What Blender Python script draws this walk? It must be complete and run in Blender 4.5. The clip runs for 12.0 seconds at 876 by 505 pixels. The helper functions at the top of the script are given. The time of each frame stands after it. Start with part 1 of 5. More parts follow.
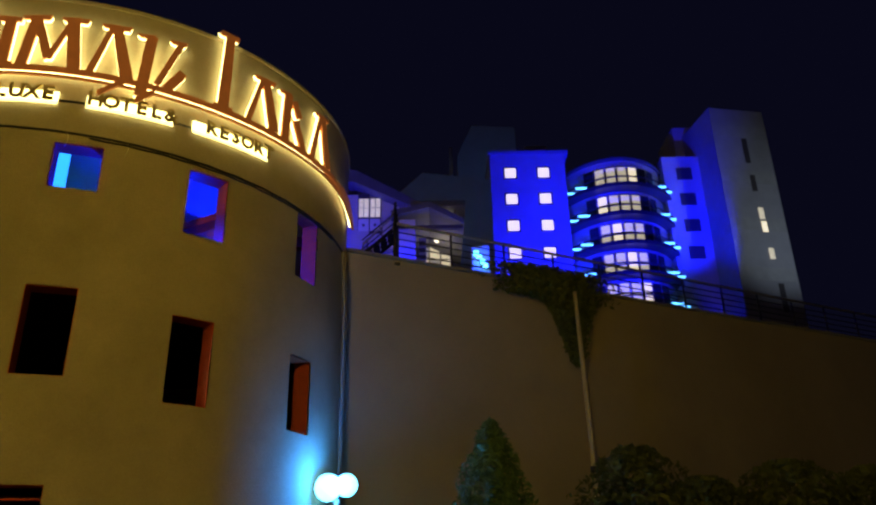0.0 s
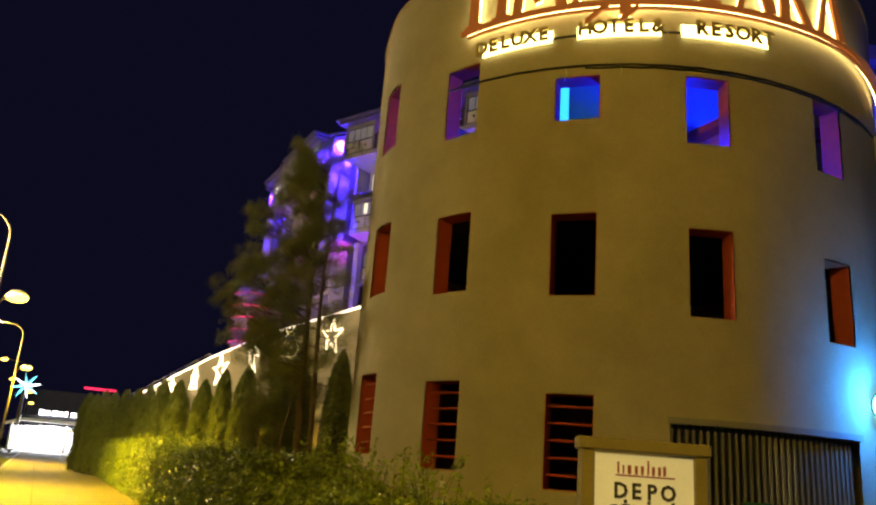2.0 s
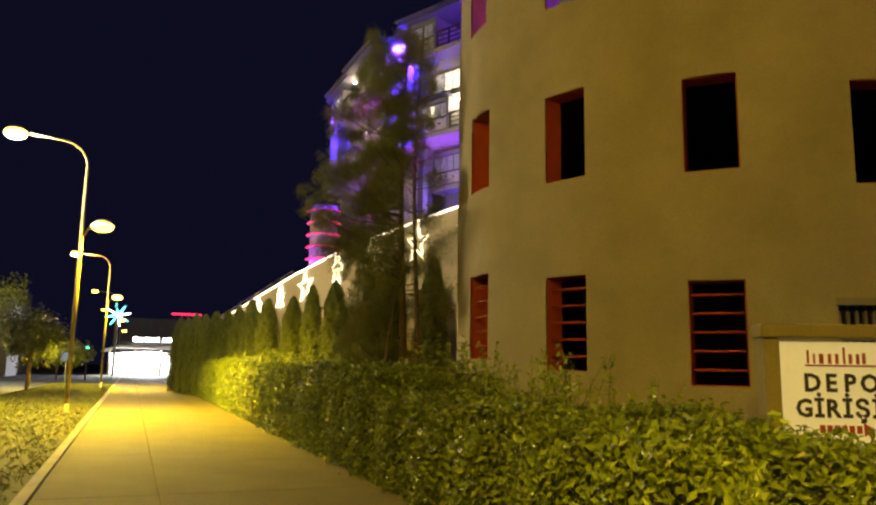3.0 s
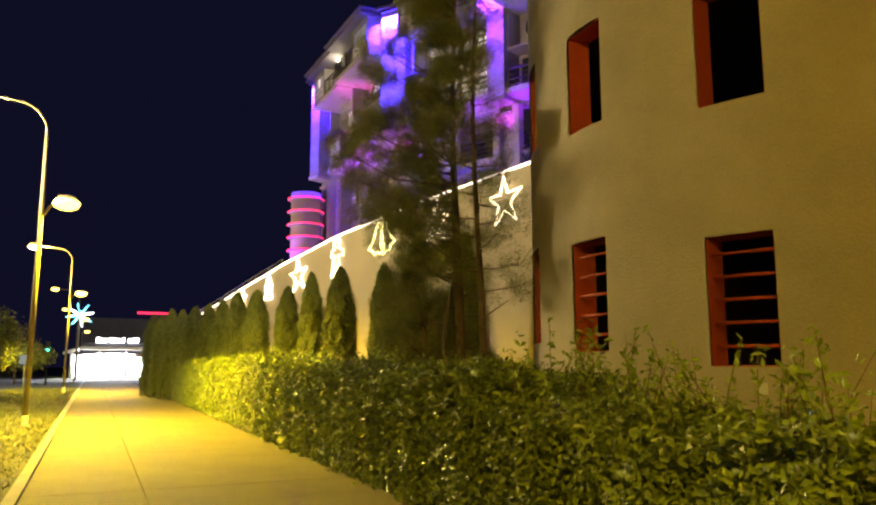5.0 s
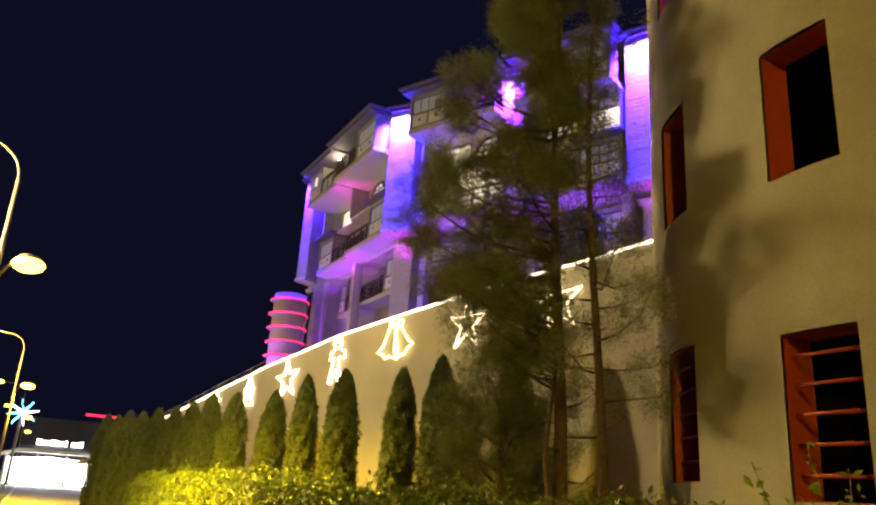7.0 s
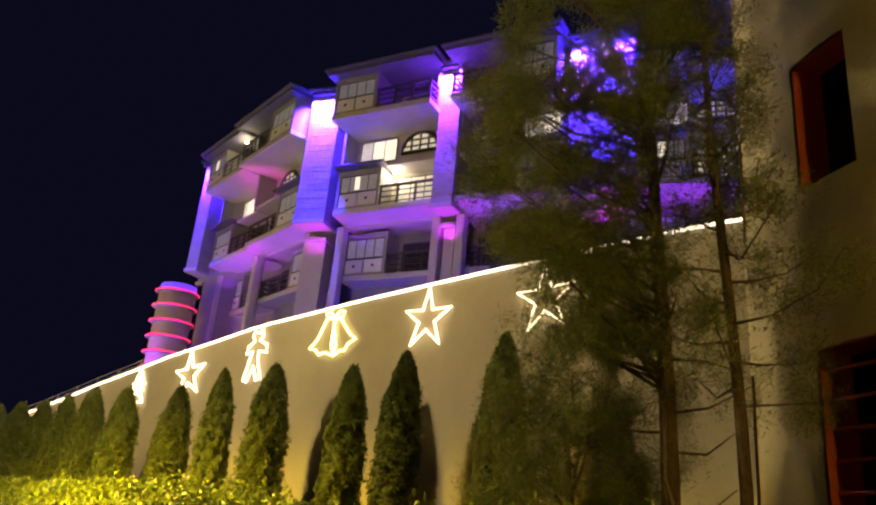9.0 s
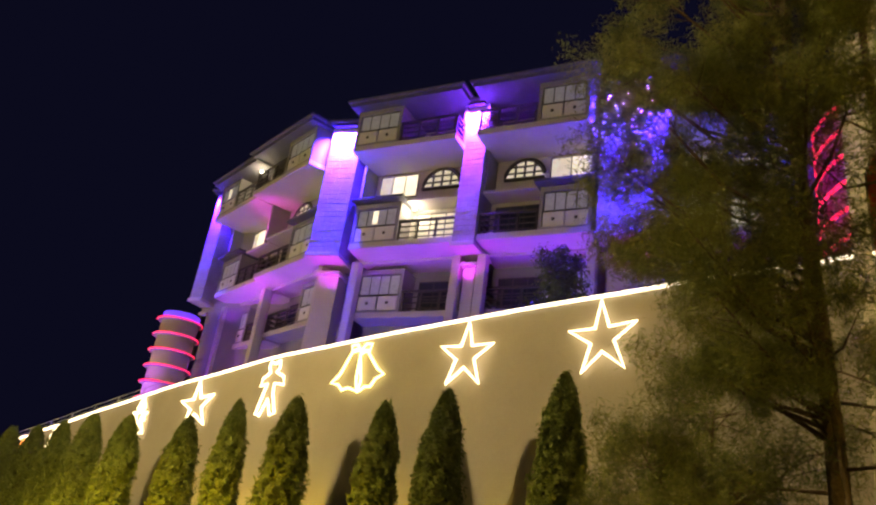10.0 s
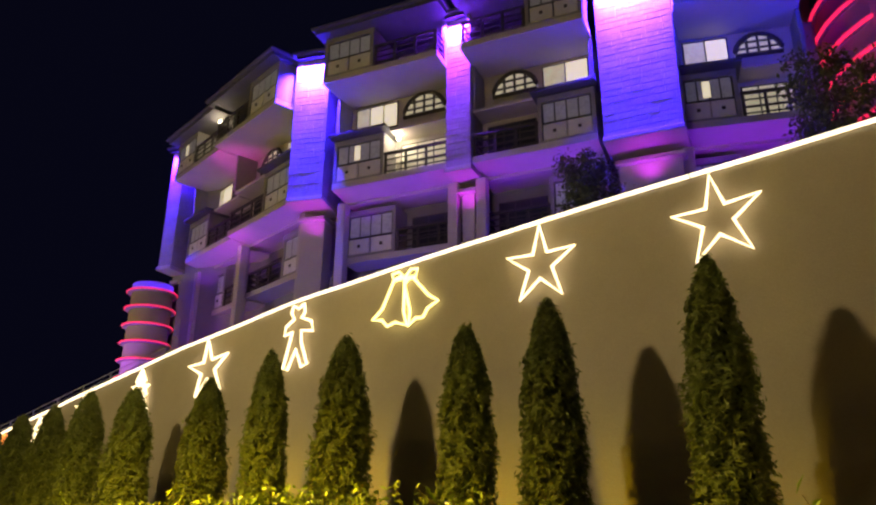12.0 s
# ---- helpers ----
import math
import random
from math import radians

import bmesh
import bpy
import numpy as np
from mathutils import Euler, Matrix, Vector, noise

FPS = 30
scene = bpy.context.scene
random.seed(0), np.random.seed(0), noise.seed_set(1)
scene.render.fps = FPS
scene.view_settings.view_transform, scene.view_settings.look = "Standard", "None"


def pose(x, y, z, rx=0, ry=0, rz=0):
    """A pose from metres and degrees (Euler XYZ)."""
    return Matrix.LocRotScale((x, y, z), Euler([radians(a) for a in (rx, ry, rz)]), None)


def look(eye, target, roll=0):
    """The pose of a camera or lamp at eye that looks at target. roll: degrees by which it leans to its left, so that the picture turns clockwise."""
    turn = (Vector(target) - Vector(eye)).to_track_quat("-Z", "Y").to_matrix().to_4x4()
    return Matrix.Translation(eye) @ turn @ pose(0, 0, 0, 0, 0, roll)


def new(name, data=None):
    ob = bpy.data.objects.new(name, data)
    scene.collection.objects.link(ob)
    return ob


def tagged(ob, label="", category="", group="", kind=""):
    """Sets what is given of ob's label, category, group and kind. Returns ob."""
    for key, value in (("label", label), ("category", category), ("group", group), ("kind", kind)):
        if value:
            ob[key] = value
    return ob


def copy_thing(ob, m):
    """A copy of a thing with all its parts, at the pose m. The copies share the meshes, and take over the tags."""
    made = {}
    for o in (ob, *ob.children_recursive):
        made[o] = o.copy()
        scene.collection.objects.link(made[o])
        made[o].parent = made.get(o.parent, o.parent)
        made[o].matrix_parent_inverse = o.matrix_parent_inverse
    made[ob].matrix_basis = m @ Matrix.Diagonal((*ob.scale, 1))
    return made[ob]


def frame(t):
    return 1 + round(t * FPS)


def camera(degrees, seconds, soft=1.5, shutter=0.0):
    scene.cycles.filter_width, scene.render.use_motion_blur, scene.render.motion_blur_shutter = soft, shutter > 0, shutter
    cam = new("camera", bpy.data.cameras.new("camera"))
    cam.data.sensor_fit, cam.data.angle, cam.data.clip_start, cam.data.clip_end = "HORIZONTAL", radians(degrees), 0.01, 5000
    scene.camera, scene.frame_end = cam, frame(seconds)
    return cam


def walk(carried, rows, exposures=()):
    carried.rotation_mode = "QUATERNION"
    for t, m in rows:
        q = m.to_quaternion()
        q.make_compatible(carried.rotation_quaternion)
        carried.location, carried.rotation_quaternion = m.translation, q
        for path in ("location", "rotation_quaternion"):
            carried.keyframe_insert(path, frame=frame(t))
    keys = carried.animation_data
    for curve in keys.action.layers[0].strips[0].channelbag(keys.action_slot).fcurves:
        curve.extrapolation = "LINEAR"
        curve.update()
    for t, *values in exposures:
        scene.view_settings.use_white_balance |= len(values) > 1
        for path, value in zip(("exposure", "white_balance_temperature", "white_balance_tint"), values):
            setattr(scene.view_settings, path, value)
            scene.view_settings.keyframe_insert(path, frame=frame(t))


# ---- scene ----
cam = camera(60.30, 12.0, soft=2.3)
# seconds, x, y, z, yaw, pitch, roll
ROWS = [
    (0, -0.000, 0.000, 1.513, -0.00, 23.00, 1.16),
    (0.5, -0.021, 0.011, 1.517, 4.86, 23.20, 0.51),
    (1, -0.013, -0.034, 1.495, 13.80, 23.19, -0.36),
    (1.5, -0.098, -0.063, 1.510, 23.69, 21.42, -2.26),
    (2, -0.365, 0.299, 1.505, 36.69, 16.00, -4.17),
    (2.5, -0.888, 0.425, 1.399, 40.81, 13.05, -3.61),
    (2.7, -1.176, 0.524, 1.489, 42.83, 9.19, -1.10),
    (4.3, -3.896, 1.455, 1.500, 37.62, 8.62, -1.01),
    (4.5, -4.245, 1.592, 1.495, 38.62, 8.23, -0.18),
    (5, -5.021, 2.052, 1.500, 39.79, 8.54, 0.03),
    (5.5, -5.831, 2.505, 1.470, 38.72, 8.73, -1.17),
    (6, -6.643, 2.914, 1.541, 37.49, 14.65, -3.09),
    (6.5, -7.480, 3.250, 1.542, 36.86, 17.16, -4.34),
    (7, -8.288, 3.601, 1.513, 36.49, 18.01, -3.63),
    (7.2, -8.604, 3.725, 1.477, 35.29, 18.20, -3.27),
    (8.8, -10.960, 4.655, 1.463, 28.57, 17.69, -5.57),
    (9, -11.253, 4.782, 1.497, 26.26, 19.97, -5.01),
    (9.5, -11.934, 5.151, 1.500, 24.26, 23.72, -8.82),
    (10, -12.584, 5.504, 1.494, 25.01, 23.73, -7.69),
    (10.5, -13.298, 5.887, 1.509, 23.38, 23.43, -3.31),
    (11, -14.041, 6.207, 1.563, 21.60, 18.54, -1.24),
    (11.5, -14.682, 6.575, 1.508, 22.29, 17.09, -0.60),
    (12, -15.327, 6.998, 1.487, 23.93, 20.20, -0.41),
]
walk(cam, [(t, pose(x, y, z, 90 + pitch, roll, yaw)) for t, x, y, z, yaw, pitch, roll in ROWS], [(0, -0.1), (1.2, 0.25), (2.4, 0.45), (4.5, 0.84), (5.5, 0.78), (6.5, 0.88), (7, 0.60), (9, 0.22), (10, 0.32), (10.5, 0.12), (11, -0.22), (11.5, -0.40), (12, -0.45)])

# ---- world, sky and lights ----
world = bpy.data.worlds.new("night")
scene.world = world
world.use_nodes = True
wbg = world.node_tree.nodes["Background"]
wbg.inputs[0].default_value = (0.088, 0.088, 0.31, 1)
wbg.inputs[1].default_value = 0.030

U = Vector((-0.900, 0.436, 0.0))
N = Vector((0.436, 0.900, 0.0))


def along(u, n, z=0.0):
    """A place by metres along the pavement, metres across it, and height."""
    return U * u + N * n + Vector((0, 0, z))


def lamp(name, kind, at, energy, colour, target=None, size=0.1, cone=120, blend=0.6, width=None):
    data = bpy.data.lights.new(name, kind)
    data.energy, data.color = energy, colour
    if kind == "AREA":
        data.shape = "RECTANGLE" if width else "SQUARE"
        data.size = width or size
        if width:
            data.size_y = size
    else:
        data.shadow_soft_size = size
    if kind == "SPOT":
        data.spot_size, data.spot_blend = radians(cone), blend
    ob = new(name, data)
    ob.matrix_world = look(at, target) if target is not None else Matrix.Translation(at)
    return ob


SODIUM = (1.0, 0.66, 0.006)
BLUE = (0.003, 0.005, 1.0)
POSTS = (-26.5, 0.0, 26.4, 53.0, 79.5, 106.0)

# street lamps: a low head over the pavement, a high one over the road
LAMPS = {-26.5: (700, 130, (1.0, 0.66, 0.06)), 0.0: (1500, 2100, (1.0, 0.66, 0.07)), 26.4: (10200, 4000, (1.0, 0.77, 0.34)), 53.0: (8600, 5000, (1.0, 0.72, 0.20))}
for u, (low, high, tone) in LAMPS.items():
    p = along(u, -1.20, 5.26)
    lamp("street_light", "SPOT", p, low, SODIUM, p + Vector((0, 0, -1)), 0.14, 162, 0.5)
    lamp("street_light_high", "POINT", along(u, -3.8, 7.85), high, tone, size=0.3)


# ---- materials ----
def node(nt, kind, **values):
    n = nt.nodes.new(kind)
    for key, value in values.items():
        n.inputs[key.replace("_", " ")].default_value = value
    return n


def mat(name, colour, rough=0.8, metal=0.0, vary=0.25, scale=3.0, bump=0.15, grain=60.0, tint=None, emit=0.0, glow=None, each=0.0, trans=0.0):
    """A surface with stains at one scale, grain at a finer one, and fine relief."""
    m = bpy.data.materials.new(name)
    m.use_nodes = True
    nt = m.node_tree
    b = nt.nodes["Principled BSDF"]
    b.inputs["Roughness"].default_value, b.inputs["Metallic"].default_value = rough, metal
    geo = nt.nodes.new("ShaderNodeTexCoord")
    big = node(nt, "ShaderNodeTexNoise", Scale=scale, Detail=5.0, Roughness=0.62)
    fine = node(nt, "ShaderNodeTexNoise", Scale=grain, Detail=3.0, Roughness=0.6)
    for t in (big, fine):
        nt.links.new(geo.outputs["Object"], t.inputs["Vector"])
    ramp = nt.nodes.new("ShaderNodeMapRange")
    ramp.inputs["From Min"].default_value, ramp.inputs["From Max"].default_value = 0.3, 0.72
    nt.links.new(big.outputs["Fac"], ramp.inputs["Value"])
    mix = nt.nodes.new("ShaderNodeMix")
    mix.data_type = "RGBA"
    dark = tint or tuple(c * (1 - vary) for c in colour)
    mix.inputs["A"].default_value = (*dark, 1)
    mix.inputs["B"].default_value = (*colour, 1)
    nt.links.new(ramp.outputs["Result"], mix.inputs["Factor"])
    hsv = nt.nodes.new("ShaderNodeHueSaturation")
    nt.links.new(mix.outputs["Result"], hsv.inputs["Color"])
    val = nt.nodes.new("ShaderNodeMapRange")
    val.inputs["To Min"].default_value, val.inputs["To Max"].default_value = 1 - vary * 0.8, 1 + vary * 0.8
    nt.links.new(fine.outputs["Fac"], val.inputs["Value"])
    last = val.outputs["Result"]
    if each:
        info = nt.nodes.new("ShaderNodeNewGeometry")
        ob = nt.nodes.new("ShaderNodeObjectInfo")
        add = nt.nodes.new("ShaderNodeMath")
        add.operation = "ADD"
        nt.links.new(info.outputs["Random Per Island"], add.inputs[0])
        nt.links.new(ob.outputs["Random"], add.inputs[1])
        isl = nt.nodes.new("ShaderNodeMapRange")
        isl.inputs["From Max"].default_value = 2.0
        isl.inputs["To Min"].default_value, isl.inputs["To Max"].default_value = 1 - each, 1 + each
        nt.links.new(add.outputs[0], isl.inputs["Value"])
        mul = nt.nodes.new("ShaderNodeMath")
        mul.operation = "MULTIPLY"
        nt.links.new(last, mul.inputs[0])
        nt.links.new(isl.outputs["Result"], mul.inputs[1])
        last = mul.outputs[0]
    nt.links.new(last, hsv.inputs["Value"])
    nt.links.new(hsv.outputs["Color"], b.inputs["Base Color"])
    if bump:
        bp = nt.nodes.new("ShaderNodeBump")
        bp.inputs["Strength"].default_value = bump
        bp.inputs["Distance"].default_value = 0.02
        nt.links.new(fine.outputs["Fac"], bp.inputs["Height"])
        nt.links.new(bp.outputs["Normal"], b.inputs["Normal"])
    if trans:
        b.inputs["Transmission Weight"].default_value = trans
    if emit:
        b.inputs["Emission Color"].default_value = (*(glow or colour), 1)
        b.inputs["Emission Strength"].default_value = emit
    return m


STUCCO = mat("stucco", (0.53, 0.46, 0.34), 0.9, 0, 0.2, 0.55, 0.45, 38, tint=(0.36, 0.31, 0.22))
STUCCO_WALL = mat("boundary_stucco", (0.46, 0.40, 0.32), 0.92, 0, 0.16, 0.35, 0.35, 40, tint=(0.36, 0.31, 0.25))
RED = mat("orange_red_paint", (0.50, 0.075, 0.02), 0.6, 0, 0.25, 4, 0.15, 60)
# shade inside the tower, put into the colour
DARK = mat("interior_shade", (0.02, 0.018, 0.018), 0.9, 0, 0.3, 3, 0.1, 30)
CONCRETE = mat("concrete", (0.33, 0.32, 0.30), 0.9, 0, 0.25, 0.8, 0.3, 35)
# part of the street lamps' yellow is put into this base colour
ASPHALT = mat("paving_lamp_yellow", (0.145, 0.116, 0.032), 0.85, 0, 0.28, 0.9, 0.4, 120, tint=(0.098, 0.078, 0.022))
ROAD = mat("road_asphalt", (0.06, 0.06, 0.06), 0.8, 0, 0.3, 0.8, 0.4, 110)
KERB = mat("kerb_stone", (0.30, 0.28, 0.23), 0.85, 0, 0.25, 3, 0.3, 60, each=0.15)
SOIL = mat("soil", (0.07, 0.055, 0.035), 0.95, 0, 0.4, 1.2, 0.6, 30)
GRASS = mat("grass", (0.085, 0.095, 0.02), 0.85, 0, 0.4, 1.5, 0.5, 80, each=0.35)
LEAF = mat("hedge_leaf", (0.26, 0.34, 0.035), 0.4, 0, 0.3, 1.3, 0.0, 30, each=0.65)
# dark core colour stands for the shade in gaps between leaves
LEAF_IN = mat("foliage_gap_shade", (0.085, 0.095, 0.022), 0.9, 0, 0.4, 8, 0.4, 40)
CYPRESS = mat("cypress_foliage", (0.19, 0.225, 0.04), 0.65, 0, 0.35, 5, 0.0, 30, each=0.5)
PINE = mat("pine_needles", (0.26, 0.28, 0.065), 0.6, 0, 0.3, 2, 0.0, 30, each=0.5)
BARK = mat("bark", (0.21, 0.145, 0.085), 0.95, 0, 0.45, 9, 0.8, 40)
STEEL = mat("galvanised_steel", (0.40, 0.385, 0.34), 0.5, 0.6, 0.2, 4, 0.1, 70)
POLE = mat("weathered_pole", (0.20, 0.165, 0.11), 0.6, 0.2, 0.25, 4, 0.1, 70)
IRON = mat("dark_iron", (0.05, 0.05, 0.055), 0.5, 0.5, 0.25, 5, 0.1, 60)
WHITE = mat("white_panel", (0.70, 0.68, 0.66), 0.6, 0, 0.1, 3, 0.05, 50)
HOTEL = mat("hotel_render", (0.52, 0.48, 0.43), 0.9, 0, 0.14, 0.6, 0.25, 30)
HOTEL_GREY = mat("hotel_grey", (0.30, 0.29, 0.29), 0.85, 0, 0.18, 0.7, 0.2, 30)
ROOF = mat("slate_roof", (0.10, 0.10, 0.115), 0.7, 0, 0.25, 1.5, 0.3, 20)
STONE = mat("pier_stone", (0.36, 0.35, 0.34), 0.85, 0, 0.25, 1.4, 0.6, 14, each=0.14)
FRAME = mat("window_frame", (0.06, 0.05, 0.05), 0.5, 0, 0.2, 6, 0.05, 50)
GLASS = mat("dark_glass", (0.05, 0.055, 0.065), 0.08, 0, 0.15, 1.2, 0.0, 20)
# weak bluish emission added to lift the curtained panes
CURTAIN = mat("glowing_net_curtain", (0.52, 0.52, 0.54), 0.55, 0, 0.35, 9, 0.2, 30, emit=0.05, glow=(0.72, 0.78, 1.0))
LIT = mat("lit_window", (0.8, 0.75, 0.6), 0.5, 0, 0.5, 2.2, 0, 14, emit=0.95, glow=(1.0, 0.86, 0.60))
LIT_DIM = mat("dim_lit_window", (0.7, 0.66, 0.55), 0.5, 0, 0.5, 2.2, 0, 14, emit=0.45, glow=(1.0, 0.88, 0.62))
BULB = mat("lamp_glow", (1, 1, 1), 0.4, 0, 0.0, 1, 0, 10, emit=4.0, glow=(1.0, 0.70, 0.10))
BULB_W = mat("warm_bulb", (1, 1, 1), 0.4, 0, 0.0, 1, 0, 10, emit=6.0, glow=(1.0, 0.85, 0.6))
ROPE = mat("rope_light", (1, 0.9, 0.7), 0.4, 0, 0.0, 1, 0, 10, emit=3.6, glow=(1.0, 0.84, 0.56))
MOTIF = mat("motif_light", (1, 0.9, 0.7), 0.4, 0, 0.0, 1, 0, 10, emit=3.8, glow=(1.0, 0.80, 0.46))
MOTIF_Y = mat("yellow_motif_light", (1, 0.9, 0.5), 0.4, 0, 0.0, 1, 0, 10, emit=3.6, glow=(1.0, 0.84, 0.30))
MOTIF_R = mat("orange_motif_light", (1, 0.5, 0.2), 0.4, 0, 0.0, 1, 0, 10, emit=4, glow=(1.0, 0.30, 0.06))
HALO = mat("sign_backlight", (1, 0.95, 0.7), 0.4, 0, 0.0, 1, 0, 10, emit=4.4, glow=(1.0, 0.89, 0.34))
HALO_SOFT = mat("soft_backlight", (1, 0.95, 0.7), 0.4, 0, 0.0, 1, 0, 10, emit=2.6, glow=(1.0, 0.87, 0.36))
# faint orange glow added to brighten the copper fronts
COPPER = mat("sign_copper_glow", (0.55, 0.17, 0.04), 0.5, 0.0, 0.25, 5, 0.05, 60, emit=0.10, glow=(1.0, 0.30, 0.06))
GOLD = mat("sign_gold", (0.52, 0.38, 0.12), 0.45, 0.3, 0.25, 5, 0.05, 60)
SIGN_FACE = mat("sign_face", (0.82, 0.78, 0.68), 0.5, 0, 0.08, 3, 0.0, 30, emit=0.17, glow=(1.0, 0.84, 0.46))
SIGN_TEXT = mat("sign_text", (0.05, 0.04, 0.035), 0.6, 0, 0.1, 3, 0, 30)
SIGN_RED = mat("sign_red", (0.40, 0.06, 0.03), 0.6, 0, 0.1, 3, 0, 30)
SIGN_BODY = mat("sign_body", (0.30, 0.24, 0.15), 0.8, 0, 0.2, 3, 0.2, 40)
RED_LED = mat("red_led", (1, 0.1, 0.1), 0.4, 0, 0, 1, 0, 10, emit=1.5, glow=(1.0, 0.02, 0.10))
FLOOD = mat("floodlight_glow", (1, 1, 1), 0.4, 0, 0, 1, 0, 10, emit=5.0, glow=(0.16, 0.68, 1.0))
BLUE_LED = mat("blue_led", (0.2, 0.4, 1), 0.4, 0, 0, 1, 0, 10, emit=4.0, glow=(0.10, 0.45, 1.0))
CYAN_LED = mat("cyan_led", (0.2, 0.9, 1), 0.4, 0, 0, 1, 0, 10, emit=4, glow=(0.15, 0.85, 1.0))
CYAN_SOFT = mat("blue_white_led", (0.5, 0.8, 1), 0.4, 0, 0, 1, 0, 10, emit=1.6, glow=(0.03, 0.42, 1.0))
SHINE = mat("bright_entrance", (1, 1, 1), 0.4, 0, 0.3, 0.3, 0, 3, emit=4.5, glow=(0.95, 0.95, 1.0))
TREE_LEAF = mat("street_tree_leaf", (0.12, 0.15, 0.028), 0.6, 0, 0.3, 3, 0.0, 30, each=0.5)
GREEN_LEAF = mat("conifer_needles", (0.10, 0.20, 0.085), 0.6, 0, 0.3, 5, 0, 30, each=0.5)


# ---- builders ----
class Shape:
    """Vertices and faces that become one mesh."""

    def __init__(self):
        self.v, self.f, self.smooth = [], [], []

    def add(self, verts, faces, smooth=False):
        k = len(self.v)
        self.v.extend(tuple(v) for v in verts)
        self.f.extend(tuple(i + k for i in f) for f in faces)
        self.smooth.extend([smooth] * len(faces))
        return self

    def box(self, x0, x1, y0, y1, z0, z1, m=None, bevel=0.0):
        b = min(bevel, (x1 - x0) / 3, (y1 - y0) / 3, (z1 - z0) / 3)
        if b <= 0:
            v = [(x, y, z) for z in (z0, z1) for y in (y0, y1) for x in (x0, x1)]
            f = [(0, 2, 3, 1), (4, 5, 7, 6), (0, 1, 5, 4), (2, 6, 7, 3), (0, 4, 6, 2), (1, 3, 7, 5)]
        else:
            ring = lambda i, z: [(x0 + i, y0 + i + b, z), (x0 + i + b, y0 + i, z), (x1 - i - b, y0 + i, z), (x1 - i, y0 + i + b, z),
                                 (x1 - i, y1 - i - b, z), (x1 - i - b, y1 - i, z), (x0 + i + b, y1 - i, z), (x0 + i, y1 - i - b, z)]
            v = ring(b, z0) + ring(0, z0 + b) + ring(0, z1 - b) + ring(b, z1)
            f = [tuple(range(7, -1, -1)), tuple(range(24, 32))]
            f += [(8 * r + i, 8 * r + (i + 1) % 8, 8 * r + 8 + (i + 1) % 8, 8 * r + 8 + i) for r in range(3) for i in range(8)]
        if m is not None:
            v = [m @ Vector(p) for p in v]
        return self.add(v, f)

    def tube(self, pts, r, seg=6, closed=False, m=None, smooth=True):
        pts = [Vector(p) for p in pts]
        rs = r if isinstance(r, (list, tuple)) else [r] * len(pts)
        n, v, f = len(pts), [], []
        side = None
        for i, p in enumerate(pts):
            a, b = pts[(i - 1) % n if closed else max(i - 1, 0)], pts[(i + 1) % n if closed else min(i + 1, n - 1)]
            d = (b - a).normalized() if (b - a).length > 1e-6 else Vector((0, 0, 1))
            ref = side if side is not None else (Vector((0, 0, 1)) if abs(d.z) < 0.9 else Vector((1, 0, 0)))
            x = ref - d * ref.dot(d)
            x = x.normalized() if x.length > 1e-4 else d.orthogonal().normalized()
            side = x
            y = d.cross(x)
            v += [p + (x * math.cos(2 * math.pi * k / seg) + y * math.sin(2 * math.pi * k / seg)) * rs[i] for k in range(seg)]
        for i in range(n if closed else n - 1):
            j = (i + 1) % n
            f += [(i * seg + k, i * seg + (k + 1) % seg, j * seg + (k + 1) % seg, j * seg + k) for k in range(seg)]
        if not closed:
            f += [tuple(range(seg - 1, -1, -1)), tuple(range((n - 1) * seg, n * seg))]
        if m is not None:
            v = [m @ p for p in v]
        return self.add(v, f, smooth)

    def prism(self, outline, depth, m=None):
        """A flat outline in x, z pushed from y = 0 to y = depth."""
        n = len(outline)
        v = [(x, 0, z) for x, z in outline] + [(x, depth, z) for x, z in outline]
        f = [tuple(range(n)), tuple(range(2 * n - 1, n - 1, -1))] + [(i, i + n, (i + 1) % n + n, (i + 1) % n) for i in range(n)]
        if m is not None:
            v = [m @ Vector(p) for p in v]
        return self.add(v, f)

    def ball(self, c, r, rings=6, seg=10, squash=1.0):
        c = Vector(c)
        v = [c + Vector((0, 0, r * squash))]
        for i in range(1, rings):
            a = math.pi * i / rings
            v += [c + Vector((r * math.sin(a) * math.cos(2 * math.pi * k / seg), r * math.sin(a) * math.sin(2 * math.pi * k / seg), r * squash * math.cos(a))) for k in range(seg)]
        v.append(c - Vector((0, 0, r * squash)))
        f = [(0, 1 + k, 1 + (k + 1) % seg) for k in range(seg)]
        for i in range(rings - 2):
            a, b = 1 + i * seg, 1 + (i + 1) * seg
            f += [(a + k, b + k, b + (k + 1) % seg, a + (k + 1) % seg) for k in range(seg)]
        a, e = 1 + (rings - 2) * seg, len(v) - 1
        f += [(a + k, e, a + (k + 1) % seg) for k in range(seg)]
        return self.add(v, f, True)

    def mesh(self, name, material):
        me = bpy.data.meshes.new(name)
        me.from_pydata(self.v, [], self.f)
        me.polygons.foreach_set("use_smooth", self.smooth)
        me.materials.append(material)
        me.update()
        return me


BASE = {}


